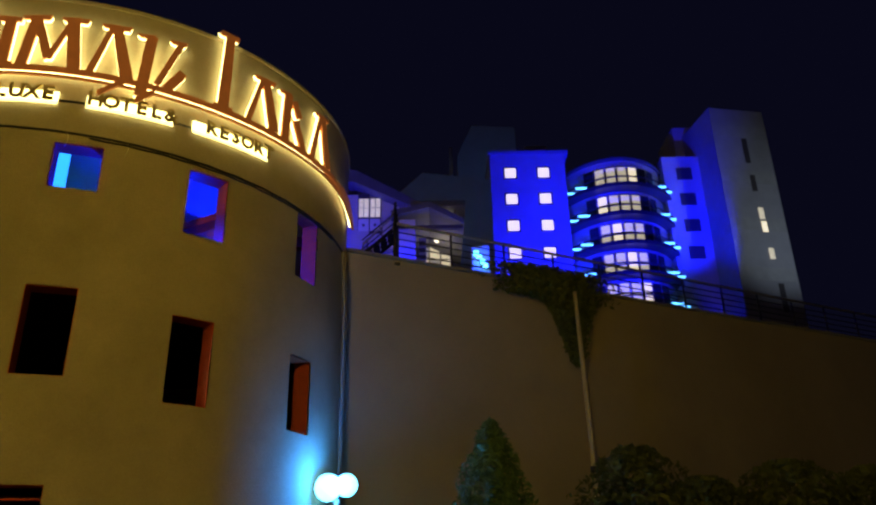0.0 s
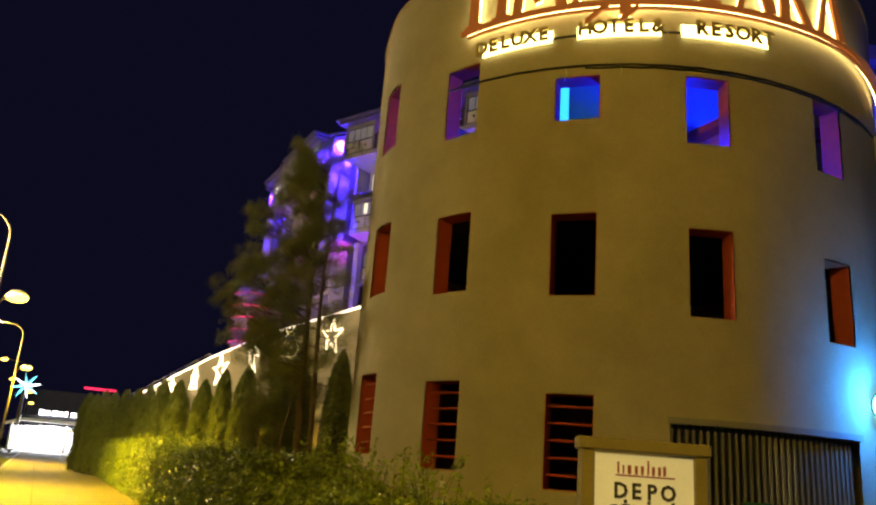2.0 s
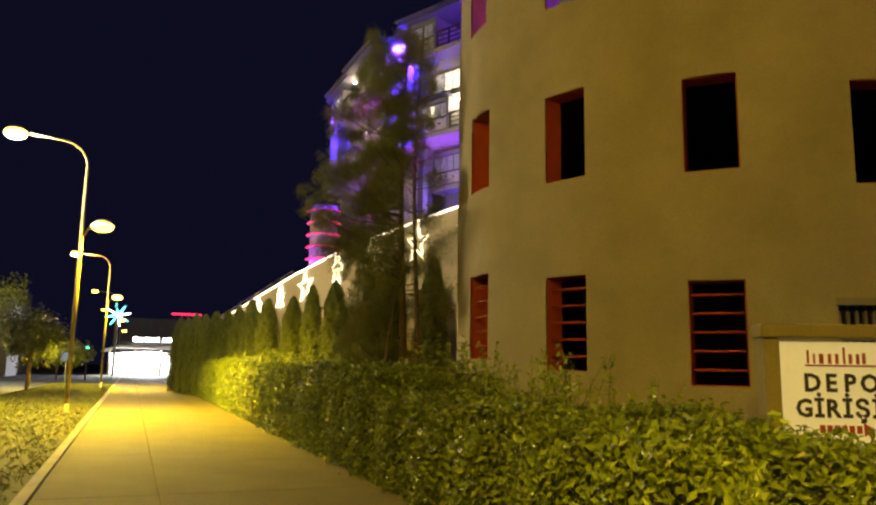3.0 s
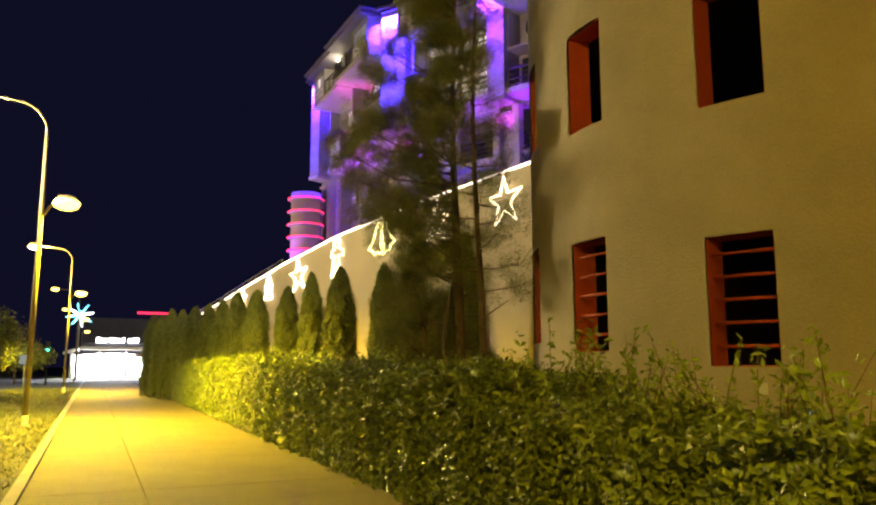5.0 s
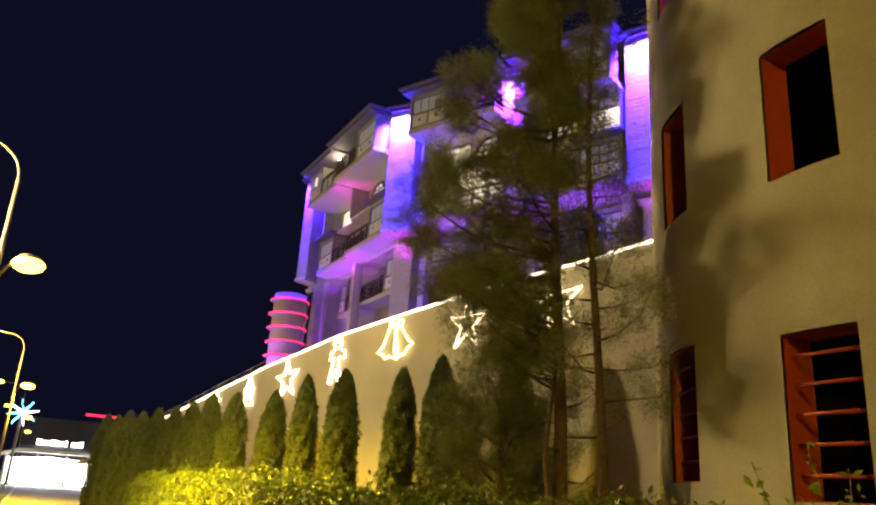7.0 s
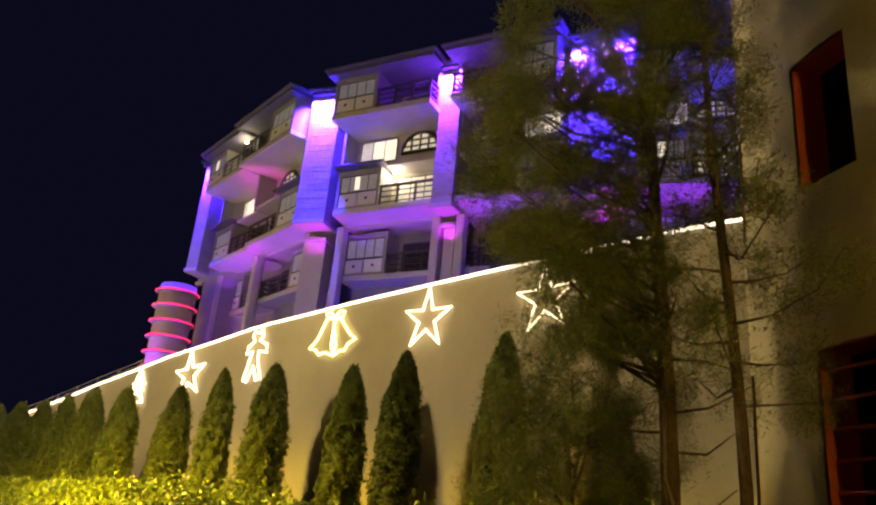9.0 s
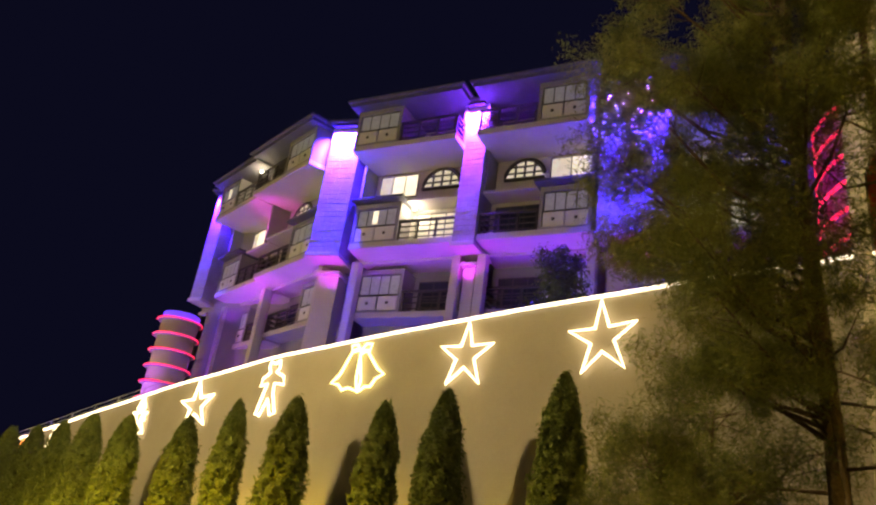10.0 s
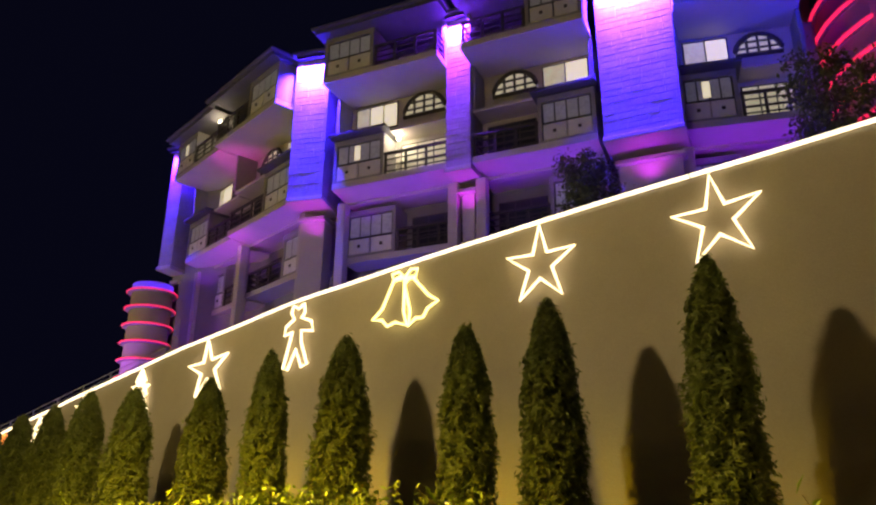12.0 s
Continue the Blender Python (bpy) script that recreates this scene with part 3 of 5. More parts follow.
def bay(m, w, flip, lit5, lit4, lit3, lamp3):
    """One bay: window boxes and balconies on three floors, set-back floor between them."""
    sx = (lambda a, b: (w - b, w - a)) if flip else (lambda a, b: (a, b))
    wide("wall", m, 0, w, WALL4, WALL4 + 0.3, 14.0, 20.66, HOTEL, hotel)
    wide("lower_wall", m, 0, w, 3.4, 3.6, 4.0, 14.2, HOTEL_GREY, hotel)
    split = w * 0.45
    # roof with a wide overhang and a stepped fascia
    r = Shape().box(-0.35, w + 0.35, -0.62, 2.9, 20.84, 20.97, m, 0.03)
    r.box(-0.22, w + 0.22, -0.48, 2.9, 20.67, 20.84, m)
    r.box(0.1, w - 0.1, -0.1, 2.9, 20.97, 21.1, m)
    part("roof", r, ROOF, hotel)
    for z0, z1, y0, back, name, lit in ((18.80, 20.66, FACE, WALL4, "top", lit5), (14.52, 16.42, MID, WALL4, "mid", lit3), (11.75, 13.75, LOW, 3.4, "low", 0)):
        x0, x1 = sx(0.0, split)
        s = Shape()
        s.box(x0, x0 + 0.14, y0, back, z0, z1, m).box(x1 - 0.14, x1, y0, back, z0, z1, m)
        s.box(x0 + 0.14, x1 - 0.14, y0, y0 + 0.12, z0, z0 + 0.10, m).box(x0 + 0.14, x1 - 0.14, y0, y0 + 0.12, z1 - 0.22, z1, m)
        box = part("window_box", s, HOTEL_GREY, hotel)
        xm = (x0 + x1) / 2
        for a, b in ((x0 + 0.17, xm - 0.03), (xm + 0.03, x1 - 0.17)):
            part("panel", Shape().box(a, b, y0 + 0.02, y0 + 0.10, z0 + 0.12, z0 + 0.76, m, 0.02), WHITE, box, "white panel with a small square boss")
            c = (a + b) / 2
            part("boss", Shape().box(c - 0.06, c + 0.06, y0 - 0.01, y0 + 0.02, z0 + 0.38, z0 + 0.50, m), FRAME, box)
        pw = window(m, x0 + 0.15, x1 - 0.15, y0 + 0.10, z0 + 0.80, z1 - 0.24, CURTAIN, 4, 0)
        if lit:
            part("lit_gap", Shape().box(xm - 0.20, xm + 0.05, y0 + 0.046, y0 + 0.049, z0 + 0.92, z1 - 0.34, m), LIT, pw)
        # balcony
        bx0, bx1 = sx(split, w)
        if name == "mid":
            ledge_slab("balcony_floor", m, 0, w, y0 - 0.04, 3.4, 14.26, 13.98, 14.515, HOTEL, hotel)
        else:
            wide("balcony_floor", m, 0, w, y0 - 0.03, back, z0 - 0.27, z0 - 0.004, HOTEL, hotel, bevel=0.02)
        railing(m, bx0 + 0.06, bx1 - 0.04, y0 + 0.02, z0)
        end = (bx1 - 0.05) if not flip else bx0 + 0.05
        sr = Shape()
        for zz in (0.10, 0.36, 0.62, 0.88):
            sr.box(end - 0.03, end + 0.03, y0 + 0.06, back - 0.02, z0 + zz, z0 + zz + 0.06, m)
        part("side_railing", sr, FRAME, hotel)
        window(m, bx0 + 0.25, bx1 - 0.35, back - 0.01, z0 + 0.05, z0 + 1.75, LIT_DIM if lit and name == "mid" else GLASS, 3, 1)
    # set-back floor between: wide window and arched window
    x0, x1 = sx(0.35, split * 1.02)
    window(m, x0, x1, WALL4 - 0.01, 17.25, 18.42, LIT if lit4 else LIT_DIM, 3 if w > 5 else 2, 0)
    arch(m, sum(sx(split * 1.1, w * 0.9)) / 2, WALL4 - 0.01, 17.55, min(w * 0.2, 0.98), LIT_DIM)
    # dark tiled canopy over the box, pale one over the balcony
    part("canopy", Shape().box(*sx(-0.12, split + 0.2), MID - 0.35, WALL4, 16.50, 16.63, m, 0.02), ROOF, hotel, "dark sloping canopy")
    part("canopy", Shape().box(*sx(split + 0.2, w), MID + 0.1, WALL4, 16.47, 16.60, m, 0.02), HOTEL, hotel)
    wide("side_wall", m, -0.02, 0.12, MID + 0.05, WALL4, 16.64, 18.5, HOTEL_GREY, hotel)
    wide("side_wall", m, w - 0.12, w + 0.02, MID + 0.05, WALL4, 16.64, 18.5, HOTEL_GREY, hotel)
    # added end panels that keep the pier light off the balcony ceilings
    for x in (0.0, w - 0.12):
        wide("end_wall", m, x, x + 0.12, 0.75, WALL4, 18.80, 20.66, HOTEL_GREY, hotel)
    for x in (0.1, w - 0.1):
        part("column", Shape().box(x - 0.2, x + 0.2, 1.75, 2.15, 4.0, 13.94, m, 0.03), HOTEL, hotel, "tall square column under the floor above")
    for f in (0.2, 0.55, 0.86):
        p = m @ Vector((w * f, 1.62, 12.75))
        lamp("soffit_uplight", "SPOT", p, 68, (0.32, 0.016, 1.0), p + m.to_3x3() @ Vector((0, 0.1, 1)), 0.12, 118, 0.8)
    if lamp3:
        bx0, bx1 = sx(split, w)
        p = m @ Vector((bx0 + 0.35, MID + 0.6, 16.36))
        part("balcony_lamp", Shape().ball(p, 0.09), BULB_W, hotel)
        lamp("balcony_light", "POINT", p - Vector((0, 0.1, 0.16)), 60, (1.0, 0.83, 0.55), size=0.1)


bays = [((-42.65, 34.15), -23.5, 4.9, False, 1, 1, 0, 0), ((-38.15, 31.9), -23.5, 5.5, True, 0, 0, 0, 0), ((-30.5, 29.3), 0.0, 5.1, False, 0, 1, 1, 1),
        ((-24.45, 29.3), 0.0, 4.7, True, 0, 1, 0, 0), ((-16.75, 29.85), 9.0, 4.2, False, 0, 1, 1, 0)]
for (x, y), turn, w, flip, l5, l4, l3, lm in bays:
    bay(pose(x, y, 0, 0, 0, turn), w, flip, l5, l4, l3, lm)
E3 = pose(-42.65, 34.15, 0, 0, 0, -23.5)
part("balcony_lamp", Shape().ball(E3 @ Vector((4.05, 0.3, 20.56)), 0.1), BULB_W, hotel)
lamp("balcony_light", "POINT", E3 @ Vector((4.05, 0.25, 20.36)), 75, (1.0, 0.80, 0.5), size=0.1)


def pier(x0, x1, y, turn=0.0, rough=True):
    """A pier faced in courses of uneven stones; one washer lamp at its head."""
    m = pose(x0, y, 0, 0, 0, turn)
    w = x1 - x0
    p = part("pier", Shape().box(0, w, 0, 1.9, 14.15, 20.7, m), STONE, hotel, "stone-faced pier")
    z = 14.17
    while rough and z < 20.4:
        h = float(rng.uniform(0.16, 0.30))
        x = 0.0
        while x < w - 0.05:
            d = min(float(rng.uniform(0.35, 1.0)), w - x)
            part("stone", Shape().box(x + 0.006, x + d - 0.006, -float(rng.uniform(0.004, 0.016)), 0.02, z + 0.006, z + h - 0.006, m, 0.012), STONE, p)
            x += d
        z += h
    part("pier_foot", Shape().box(0.25, w - 0.25, 1.0, 1.9, 4, 13.44, m), HOTEL, p)
    cap = Shape().box(0.15, w - 0.15, 0.75, 1.9, 13.44, 13.60, m, 0.02)
    cap.box(-0.04, w + 0.04, -0.10, 1.9, 13.95, 14.145, m, 0.02)
    part("pier_capital", cap, HOTEL, p)
    part("pier_head", Shape().box(-0.05, w + 0.05, -0.55, 1.6, 20.71, 20.84, m, 0.02), ROOF, p)
    part("washer_lamp", Shape().box(w * 0.1, w * 0.9, -0.42, -0.26, 20.55, 20.65, m), IRON, p)
    return m @ Vector((w / 2, -0.32, 20.5)), m @ Vector((w / 2, 0.35, 18.9))


for args, power, colour in (((-32.5, -30.95, 30.2, 10), 11000, (0.042, 0.011, 1.0)), ((-25.42, -24.42, 30.25), 3300, (0.17, 0.020, 1.0)), ((-19.5, -16.85, 30.25), 16000, (0.048, 0.011, 1.0)), ((-43.6, -42.75, 34.8), 3200, (0.05, 0.006, 1.0))):
    a, b = pier(*args)
    lamp("wall_washer", "AREA", a, power, colour, b, 0.12, width=args[1] - args[0] - 0.2).data.spread = radians(110)
for at, power in (((-31.6, 30.6, 12.6), 120), ((-24.9, 30.7, 12.7), 90), ((-18.2, 30.7, 12.7), 90), ((-37.6, 32.4, 12.8), 150)):
    lamp("soffit_uplight", "SPOT", at, power, (0.62, 0.02, 0.9), Vector(at) + Vector((0, 0.3, 1)), 0.12, 125, 0.8)
lamp("wall_washer", "SPOT", (-38.1, 31.9, 16.2), 260, (0.8, 0.02, 0.6), (-37.7, 33.4, 18.2), 0.15, 80, 0.6)
lamp("drum_light", "SPOT", (-42.6, 30.6, 7.5), 700, (0.40, 0.01, 1.0), (-42.5, 33.6, 10.4), 0.15, 90, 0.6)
wide("wall", Matrix.Identity(4), -43.5, -12.0, 35.8, 44, 0, 20.6, HOTEL_GREY, hotel)

# ribbed stair drum with red light lines at each end of the wing
def ribbed_drum(x, y, r, z0, z1, rings, tone, tilt):
    d = thing("ribbed_stair_drum", (x, y, z0), "round stair drum ringed with red light lines", "tower")
    v = [(x + r * math.cos(a), y + r * math.sin(a), z) for z in (z0, z1) for a in np.linspace(0, 2 * math.pi, 24, endpoint=False)]
    part("drum", Shape().add(v, [(i, (i + 1) % 24, 24 + (i + 1) % 24, 24 + i) for i in range(24)] + [tuple(range(24, 48))], True), HOTEL, d)
    for k in range(rings):
        z = z0 + (z1 - z0) * (k + 0.5) / rings
        over = r + 0.2
        fv = [(x + q * math.cos(a), y + q * math.sin(a), z + dz + tilt * math.cos(a)) for a in np.linspace(0, 2 * math.pi, 24, endpoint=False) for q, dz in ((r - 0.02, -0.06), (over, -0.02), (over, 0.04), (r - 0.02, 0.08))]
        part("fin", Shape().add(fv, [(i * 4 + k, ((i + 1) % 24) * 4 + k, ((i + 1) % 24) * 4 + (k + 1) % 4, i * 4 + (k + 1) % 4) for i in range(24) for k in range(4)]), HOTEL_GREY, d)
        led = Shape().tube([(x + (over + 0.01) * math.cos(a), y + (over + 0.01) * math.sin(a), z + 0.02 + tilt * math.cos(a)) for a in np.linspace(0, 2 * math.pi, 24, endpoint=False)], 0.012 + 0.026 * r, 4, True)
        part("light_line", led, RED_LED, d)


ribbed_drum(-42.5, 33.6, 0.95, 5.0, 12.6, 9, 0, 0.0)
ribbed_drum(-9.0, 37.0, 2.8, 6.0, 22.5, 14, 0, 0.8)
lamp("drum_light", "SPOT", (-12.6, 31.6, 9.0), 2600, (1.0, 0.03, 0.42), (-9.8, 35.5, 15.5), 0.2, 48, 0.6)

# ---- wing behind the tower ----
mid = thing("hotel_middle_wing", (-6, 38, 5), "blue-lit hotel wing behind the round tower", "building")
part("wall", Shape().box(-13.5, -6.0, 40.5, 48, 0, 26), HOTEL, mid)
part("wall", Shape().box(-5.99, -1.6, 34, 44, 0, 19.2), HOTEL, mid)
part("wall", Shape().box(-10.2, -6.0, 33, 40.4, 0, 22.5), HOTEL, mid)
for z in (14.5, 17.4, 20.3):
    part("string_course", Shape().box(-10.2, -6.0, 32.9, 32.99, z, z + 0.25), HOTEL_GREY, mid)
lamp("tower_inner_light", "POINT", (-5.0, 12.0, 6.7), 1000, (0.001, 0.010, 1.0), size=0.1)
lamp("wall_washer", "SPOT", (-8.2, 30.2, 13.0), 3000, BLUE, (-8.2, 33, 18), 0.2, 120, 0.6)
part("roof", Shape().prism([(-6.4, 20.6), (-3.7, 20.15), (-0.5, 18.3), (-0.5, 17.9), (-3.8, 19.5), (-6.4, 19.9)], 6.0, Matrix.Translation((0, 33.2, 0))), ROOF, mid)
for x in (-3.38, -2.80):
    w = part("window", Shape().box(x - 0.29, x + 0.29, 33.94, 34.0, 17.0 + (-2.8 - x) * 0.3, 19.0 + (-2.8 - x) * 0.3), FRAME, mid)
    for dx in (-0.13, 0.13):
        for z in (18.15, 18.68):
            part("pane", Shape().box(x + dx - 0.115, x + dx + 0.115, 33.92, 33.939, z - 0.25, z + 0.25), LIT_DIM, w)
    part("panel", Shape().box(x - 0.26, x + 0.26, 33.93, 33.96, 17.15, 17.8), WHITE, w)
    part("boss", Shape().box(x - 0.06, x + 0.06, 33.90, 33.929, 17.4, 17.52), FRAME, w)
for z in (13.2, 15.9):
    part("string_course", Shape().box(-5.99, -1.6, 33.9, 33.99, z, z + 0.25), HOTEL_GREY, mid)
part("gable_wall", Shape().box(-1.59, -0.55, 35.2, 44, 5, 17.9), HOTEL, mid)
lamp("wall_washer", "SPOT", (-13.6, 26.4, 16.0), 1500, BLUE, (-14.3, 29.3, 19.3), 0.2, 100, 0.6)
lamp("wall_washer", "SPOT", (-3.0, 30.6, 12.0), 1000, (0.004, 0.012, 1.0), (-3.2, 34.2, 17.5), 0.2, 110, 0.6)

# small pavilion at the head of the ramp
pav = thing("terrace_pavilion", (0.6, 26, 8), "open pavilion with blue posts and a lit glazed back", "pavilion")
part("roof", Shape().prism([(-1.5, 13.72), (-0.08, 14.05), (1.2, 13.36), (1.2, 13.58), (-0.08, 14.28), (-1.5, 13.94)], 4.2, Matrix.Translation((0, 25.2, 0))), ROOF, pav)
part("beam", Shape().box(-1.3, 1.15, 25.3, 25.45, 13.22, 13.36), FRAME, pav)
for x, y in ((-0.90, 25.6), (1.75, 25.4)):
    part("post", Shape().box(x - 0.30, x + 0.30, y - 0.3, y + 0.3, 7.0, 13.6 if x < 0 else 12.4), HOTEL, pav, "blue-lit square post")
part("shutter", Shape().box(-0.50, -0.22, 25.9, 26.0, 11.2, 13.1), HOTEL_GREY, pav)
for k in range(6):
    part("slat", Shape().box(-0.48, -0.24, 25.84, 25.9, 11.4 + k * 0.28, 11.55 + k * 0.28), FRAME, pav)
bk = part("glazed_back", Shape().box(-0.62, 0.85, 29.0, 29.12, 8.4, 14.9), FRAME, pav)
for i in range(3):
    for k in range(5):
        part("pane", Shape().box(-0.56 + i * 0.47, -0.14 + i * 0.47, 28.96, 28.996, 11.6 + k * 0.64, 12.18 + k * 0.64), LIT_DIM if (i + k) % 3 else CURTAIN, bk)
part("upper_room", Shape().box(-0.7, 1.25, 30.1, 33.0, 8, 15.4), HOTEL_GREY, pav)
part("upper_roof", Shape().box(-0.9, 1.5, 29.6, 33.2, 16.3, 16.55), ROOF, pav)
for x in (-0.45, 0.05, 0.55, 1.05):
    part("mullion", Shape().box(x - 0.03, x + 0.03, 30.0, 30.06, 15.4, 16.3), FRAME, pav)
for z in (15.62, 15.92, 16.18):
    part("ceiling_strip", Shape().box(-0.45, 1.08, 30.3, 30.4, z - 0.05, z + 0.05), LIT, pav)
lamp("pavilion_light", "POINT", (0.2, 27.6, 13.3), 22, (1.0, 0.85, 0.6), size=0.12)
part("ceiling_lamp", Shape().ball(Vector((0.2, 27.9, 13.9)), 0.12), LIT, pav)
lamp("pavilion_post_light", "POINT", (-1.1, 24.6, 11.9), 130, BLUE, size=0.1)
for k in range(4):
    part("spotlight", Shape().box(1.5 + k * 0.10, 1.66 + k * 0.10, 24.9, 25.0, 12.0 - k * 0.17, 12.12 - k * 0.17), CYAN_LED, pav)
lamp("pavilion_post_light", "POINT", (1.8, 24.3, 11.8), 200, (0.01, 0.03, 1.0), size=0.1)

# ---- tall blue hotel beyond the ramp ----
tall = thing("blue_hotel", (18, 66, 7), "tall hotel block flooded with deep blue light", "building")
part("wall", Shape().box(5.4, 12.2, 60, 74, 5, 36.6), HOTEL, tall)
part("roof", Shape().box(5.3, 12.6, 59.9, 74, 36.61, 36.9), HOTEL_GREY, tall)
part("roof_box", Shape().box(9.0, 11.0, 62, 64, 36.91, 38.6), HOTEL_GREY, tall)
for x in (7.2, 10.2):
    for k in range(5):
        z = 34.6 - k * 2.62
        w = part("window", Shape().box(x - 0.62, x + 0.62, 59.94, 60.0, z - 0.58, z + 0.58), FRAME, tall)
        part("pane", Shape().box(x - 0.5, x + 0.5, 59.9, 59.938, z - 0.48, z + 0.48), LIT, w)
# bowed glazed middle with balcony bands
BX, BY, BR = 17.0, 67.0, 9.2
def bow(a, r, z):
    return (BX + r * math.sin(a) * 0.70, BY - r * math.cos(a), z)
an = np.linspace(-1.0, 1.0, 22)
def band(r0, r1, z0, z1):
    v = [bow(a, r, z) for a in an for r, z in ((r0, z0), (r1, z0), (r1, z1), (r0, z1))]
    return Shape().add(v, [(i * 4 + k, i * 4 + 4 + k, i * 4 + 4 + (k + 1) % 4, i * 4 + (k + 1) % 4) for i in range(len(an) - 1) for k in range(4)] + [(0, 1, 2, 3), tuple(4 * len(an) - 1 - k for k in range(4))])
part("wall", band(7.4, 7.9, 5, 35.2), HOTEL, tall)
part("roof", band(6.0, 8.15, 35.21, 35.45), ROOF, tall)
for k in range(5):
    z = 32.5 - 2.75 * k
    part("balcony", band(7.91, 9.1, z - 0.38, z), FRAME, tall)
    part("balcony_railing", Shape().tube([bow(a, 9.0, z + 0.55) for a in an], 0.06, 4), IRON, tall)
    for j, a in enumerate(np.linspace(-0.52, 0.52, 7)):
        wv = [bow(a - 0.075, 7.96, z + 0.15), bow(a + 0.075, 7.96, z + 0.15), bow(a + 0.075, 7.96, z + 2.05), bow(a - 0.075, 7.96, z + 2.05)]
        w = part("window", Shape().add([Vector(p) + Vector((0, -0.02, 0)) for p in wv], [(0, 1, 2, 3)]), FRAME, tall)
        for q in (0.15, 1.12):
            pv = [bow(a - 0.066, 8.02, z + q + 0.06), bow(a + 0.066, 8.02, z + q + 0.06), bow(a + 0.066, 8.02, z + q + 0.86), bow(a - 0.066, 8.02, z + q + 0.86)]
            part("pane", Shape().add(pv, [(0, 1, 2, 3)]), (LIT_DIM if (j * 3 + k) % 4 else LIT) if 1 <= j <= 4 else GLASS, w)
    for a in (-0.80, -0.62, 0.62, 0.80):
        p = Vector(bow(a, 8.7, z + 0.3))
        part("spotlight", Shape().box(p.x - 0.5, p.x + 0.5, p.y - 0.1, p.y, p.z, p.z + 0.16), BLUE_LED, tall)
part("wall", Shape().box(21.4, 25.6, 61, 74, 5, 36.6), HOTEL, tall)
for k in range(4):
    z = 34.8 - k * 2.62
    part("window", Shape().box(22.6, 24.0, 60.93, 60.99, z - 0.6, z + 0.6), FRAME, tall)
part("roof_box", Shape().box(23.6, 26.6, 63, 68, 36.61, 41), HOTEL, tall)
tm = pose(25.35, 58.0, 0, 0, 0, 10)
sh = part("stair_tower", Shape().box(0, 5.3, 0, 7, 5, 39.95, tm), HOTEL_GREY, tall, "plain grey stair tower with slit windows")
for k in range(6):
    part("band", Shape().box(0.02, 5.28, -0.03, 0, 14 + k * 4.6, 15.2 + k * 4.6, tm), CONCRETE, sh)
for x, z0, z1, mt in ((2.9, 34.4, 36.9, FRAME), (3.0, 31.6, 33.2, FRAME), (3.15, 28.9, 30.0, LIT_DIM), (3.2, 27.7, 28.7, LIT), (3.35, 25.2, 26.2, LIT_DIM), (3.6, 20.5, 23.0, FRAME)):
    part("slit_window", Shape().box(x - 0.25, x + 0.25, -0.05, -0.031, z0, z1, tm), mt, sh)
part("block", Shape().prism([(2.9, 5), (9.2, 5), (9.2, 45.8), (4.5, 46.1), (2.9, 42.4)], 9.0, Matrix.Translation((0, 70, 0))), HOTEL_GREY, tall)
part("block", Shape().prism([(-2.4, 5), (4.5, 5), (4.5, 28.6), (-0.6, 29.3), (-2.4, 27.6)], 8.0, Matrix.Translation((0, 50, 0))), HOTEL_GREY, tall)
part("roof_mast", Shape().tube([(1.6, 51, 29.5), (1.6, 51, 32.0)], 0.12, 6), HOTEL_GREY, tall)
for at, to, power in (((9, 50, 18), (9, 60, 31), 34000), ((17, 48, 17), (17, 59, 31), 34000), ((23.6, 53, 18), (22.6, 61, 31), 30000), ((24.0, 58.6, 15), (25.4, 61.4, 34), 3000)):
    lamp("blue_floodlight", "SPOT", at, power, BLUE, to, 0.4, 62 if at[0] < 20 else 36, 0.6)
# fill lamps without fixtures, added to lift the grey blocks and stair tower
lamp("facade_fill", "SPOT", (5.5, 60.5, 37.5), 420, (0.10, 0.27, 1.0), (5.5, 70, 42), 0.4, 110, 0.7)
lamp("facade_fill", "SPOT", (0, 40, 18), 1000, (0.12, 0.30, 1.0), (0, 50, 27), 0.4, 60, 0.7)
lamp("facade_fill", "SPOT", (36.5, 44, 14), 7000, (0.6, 0.75, 1.0), (28.6, 58.5, 29), 0.4, 40, 1.0)


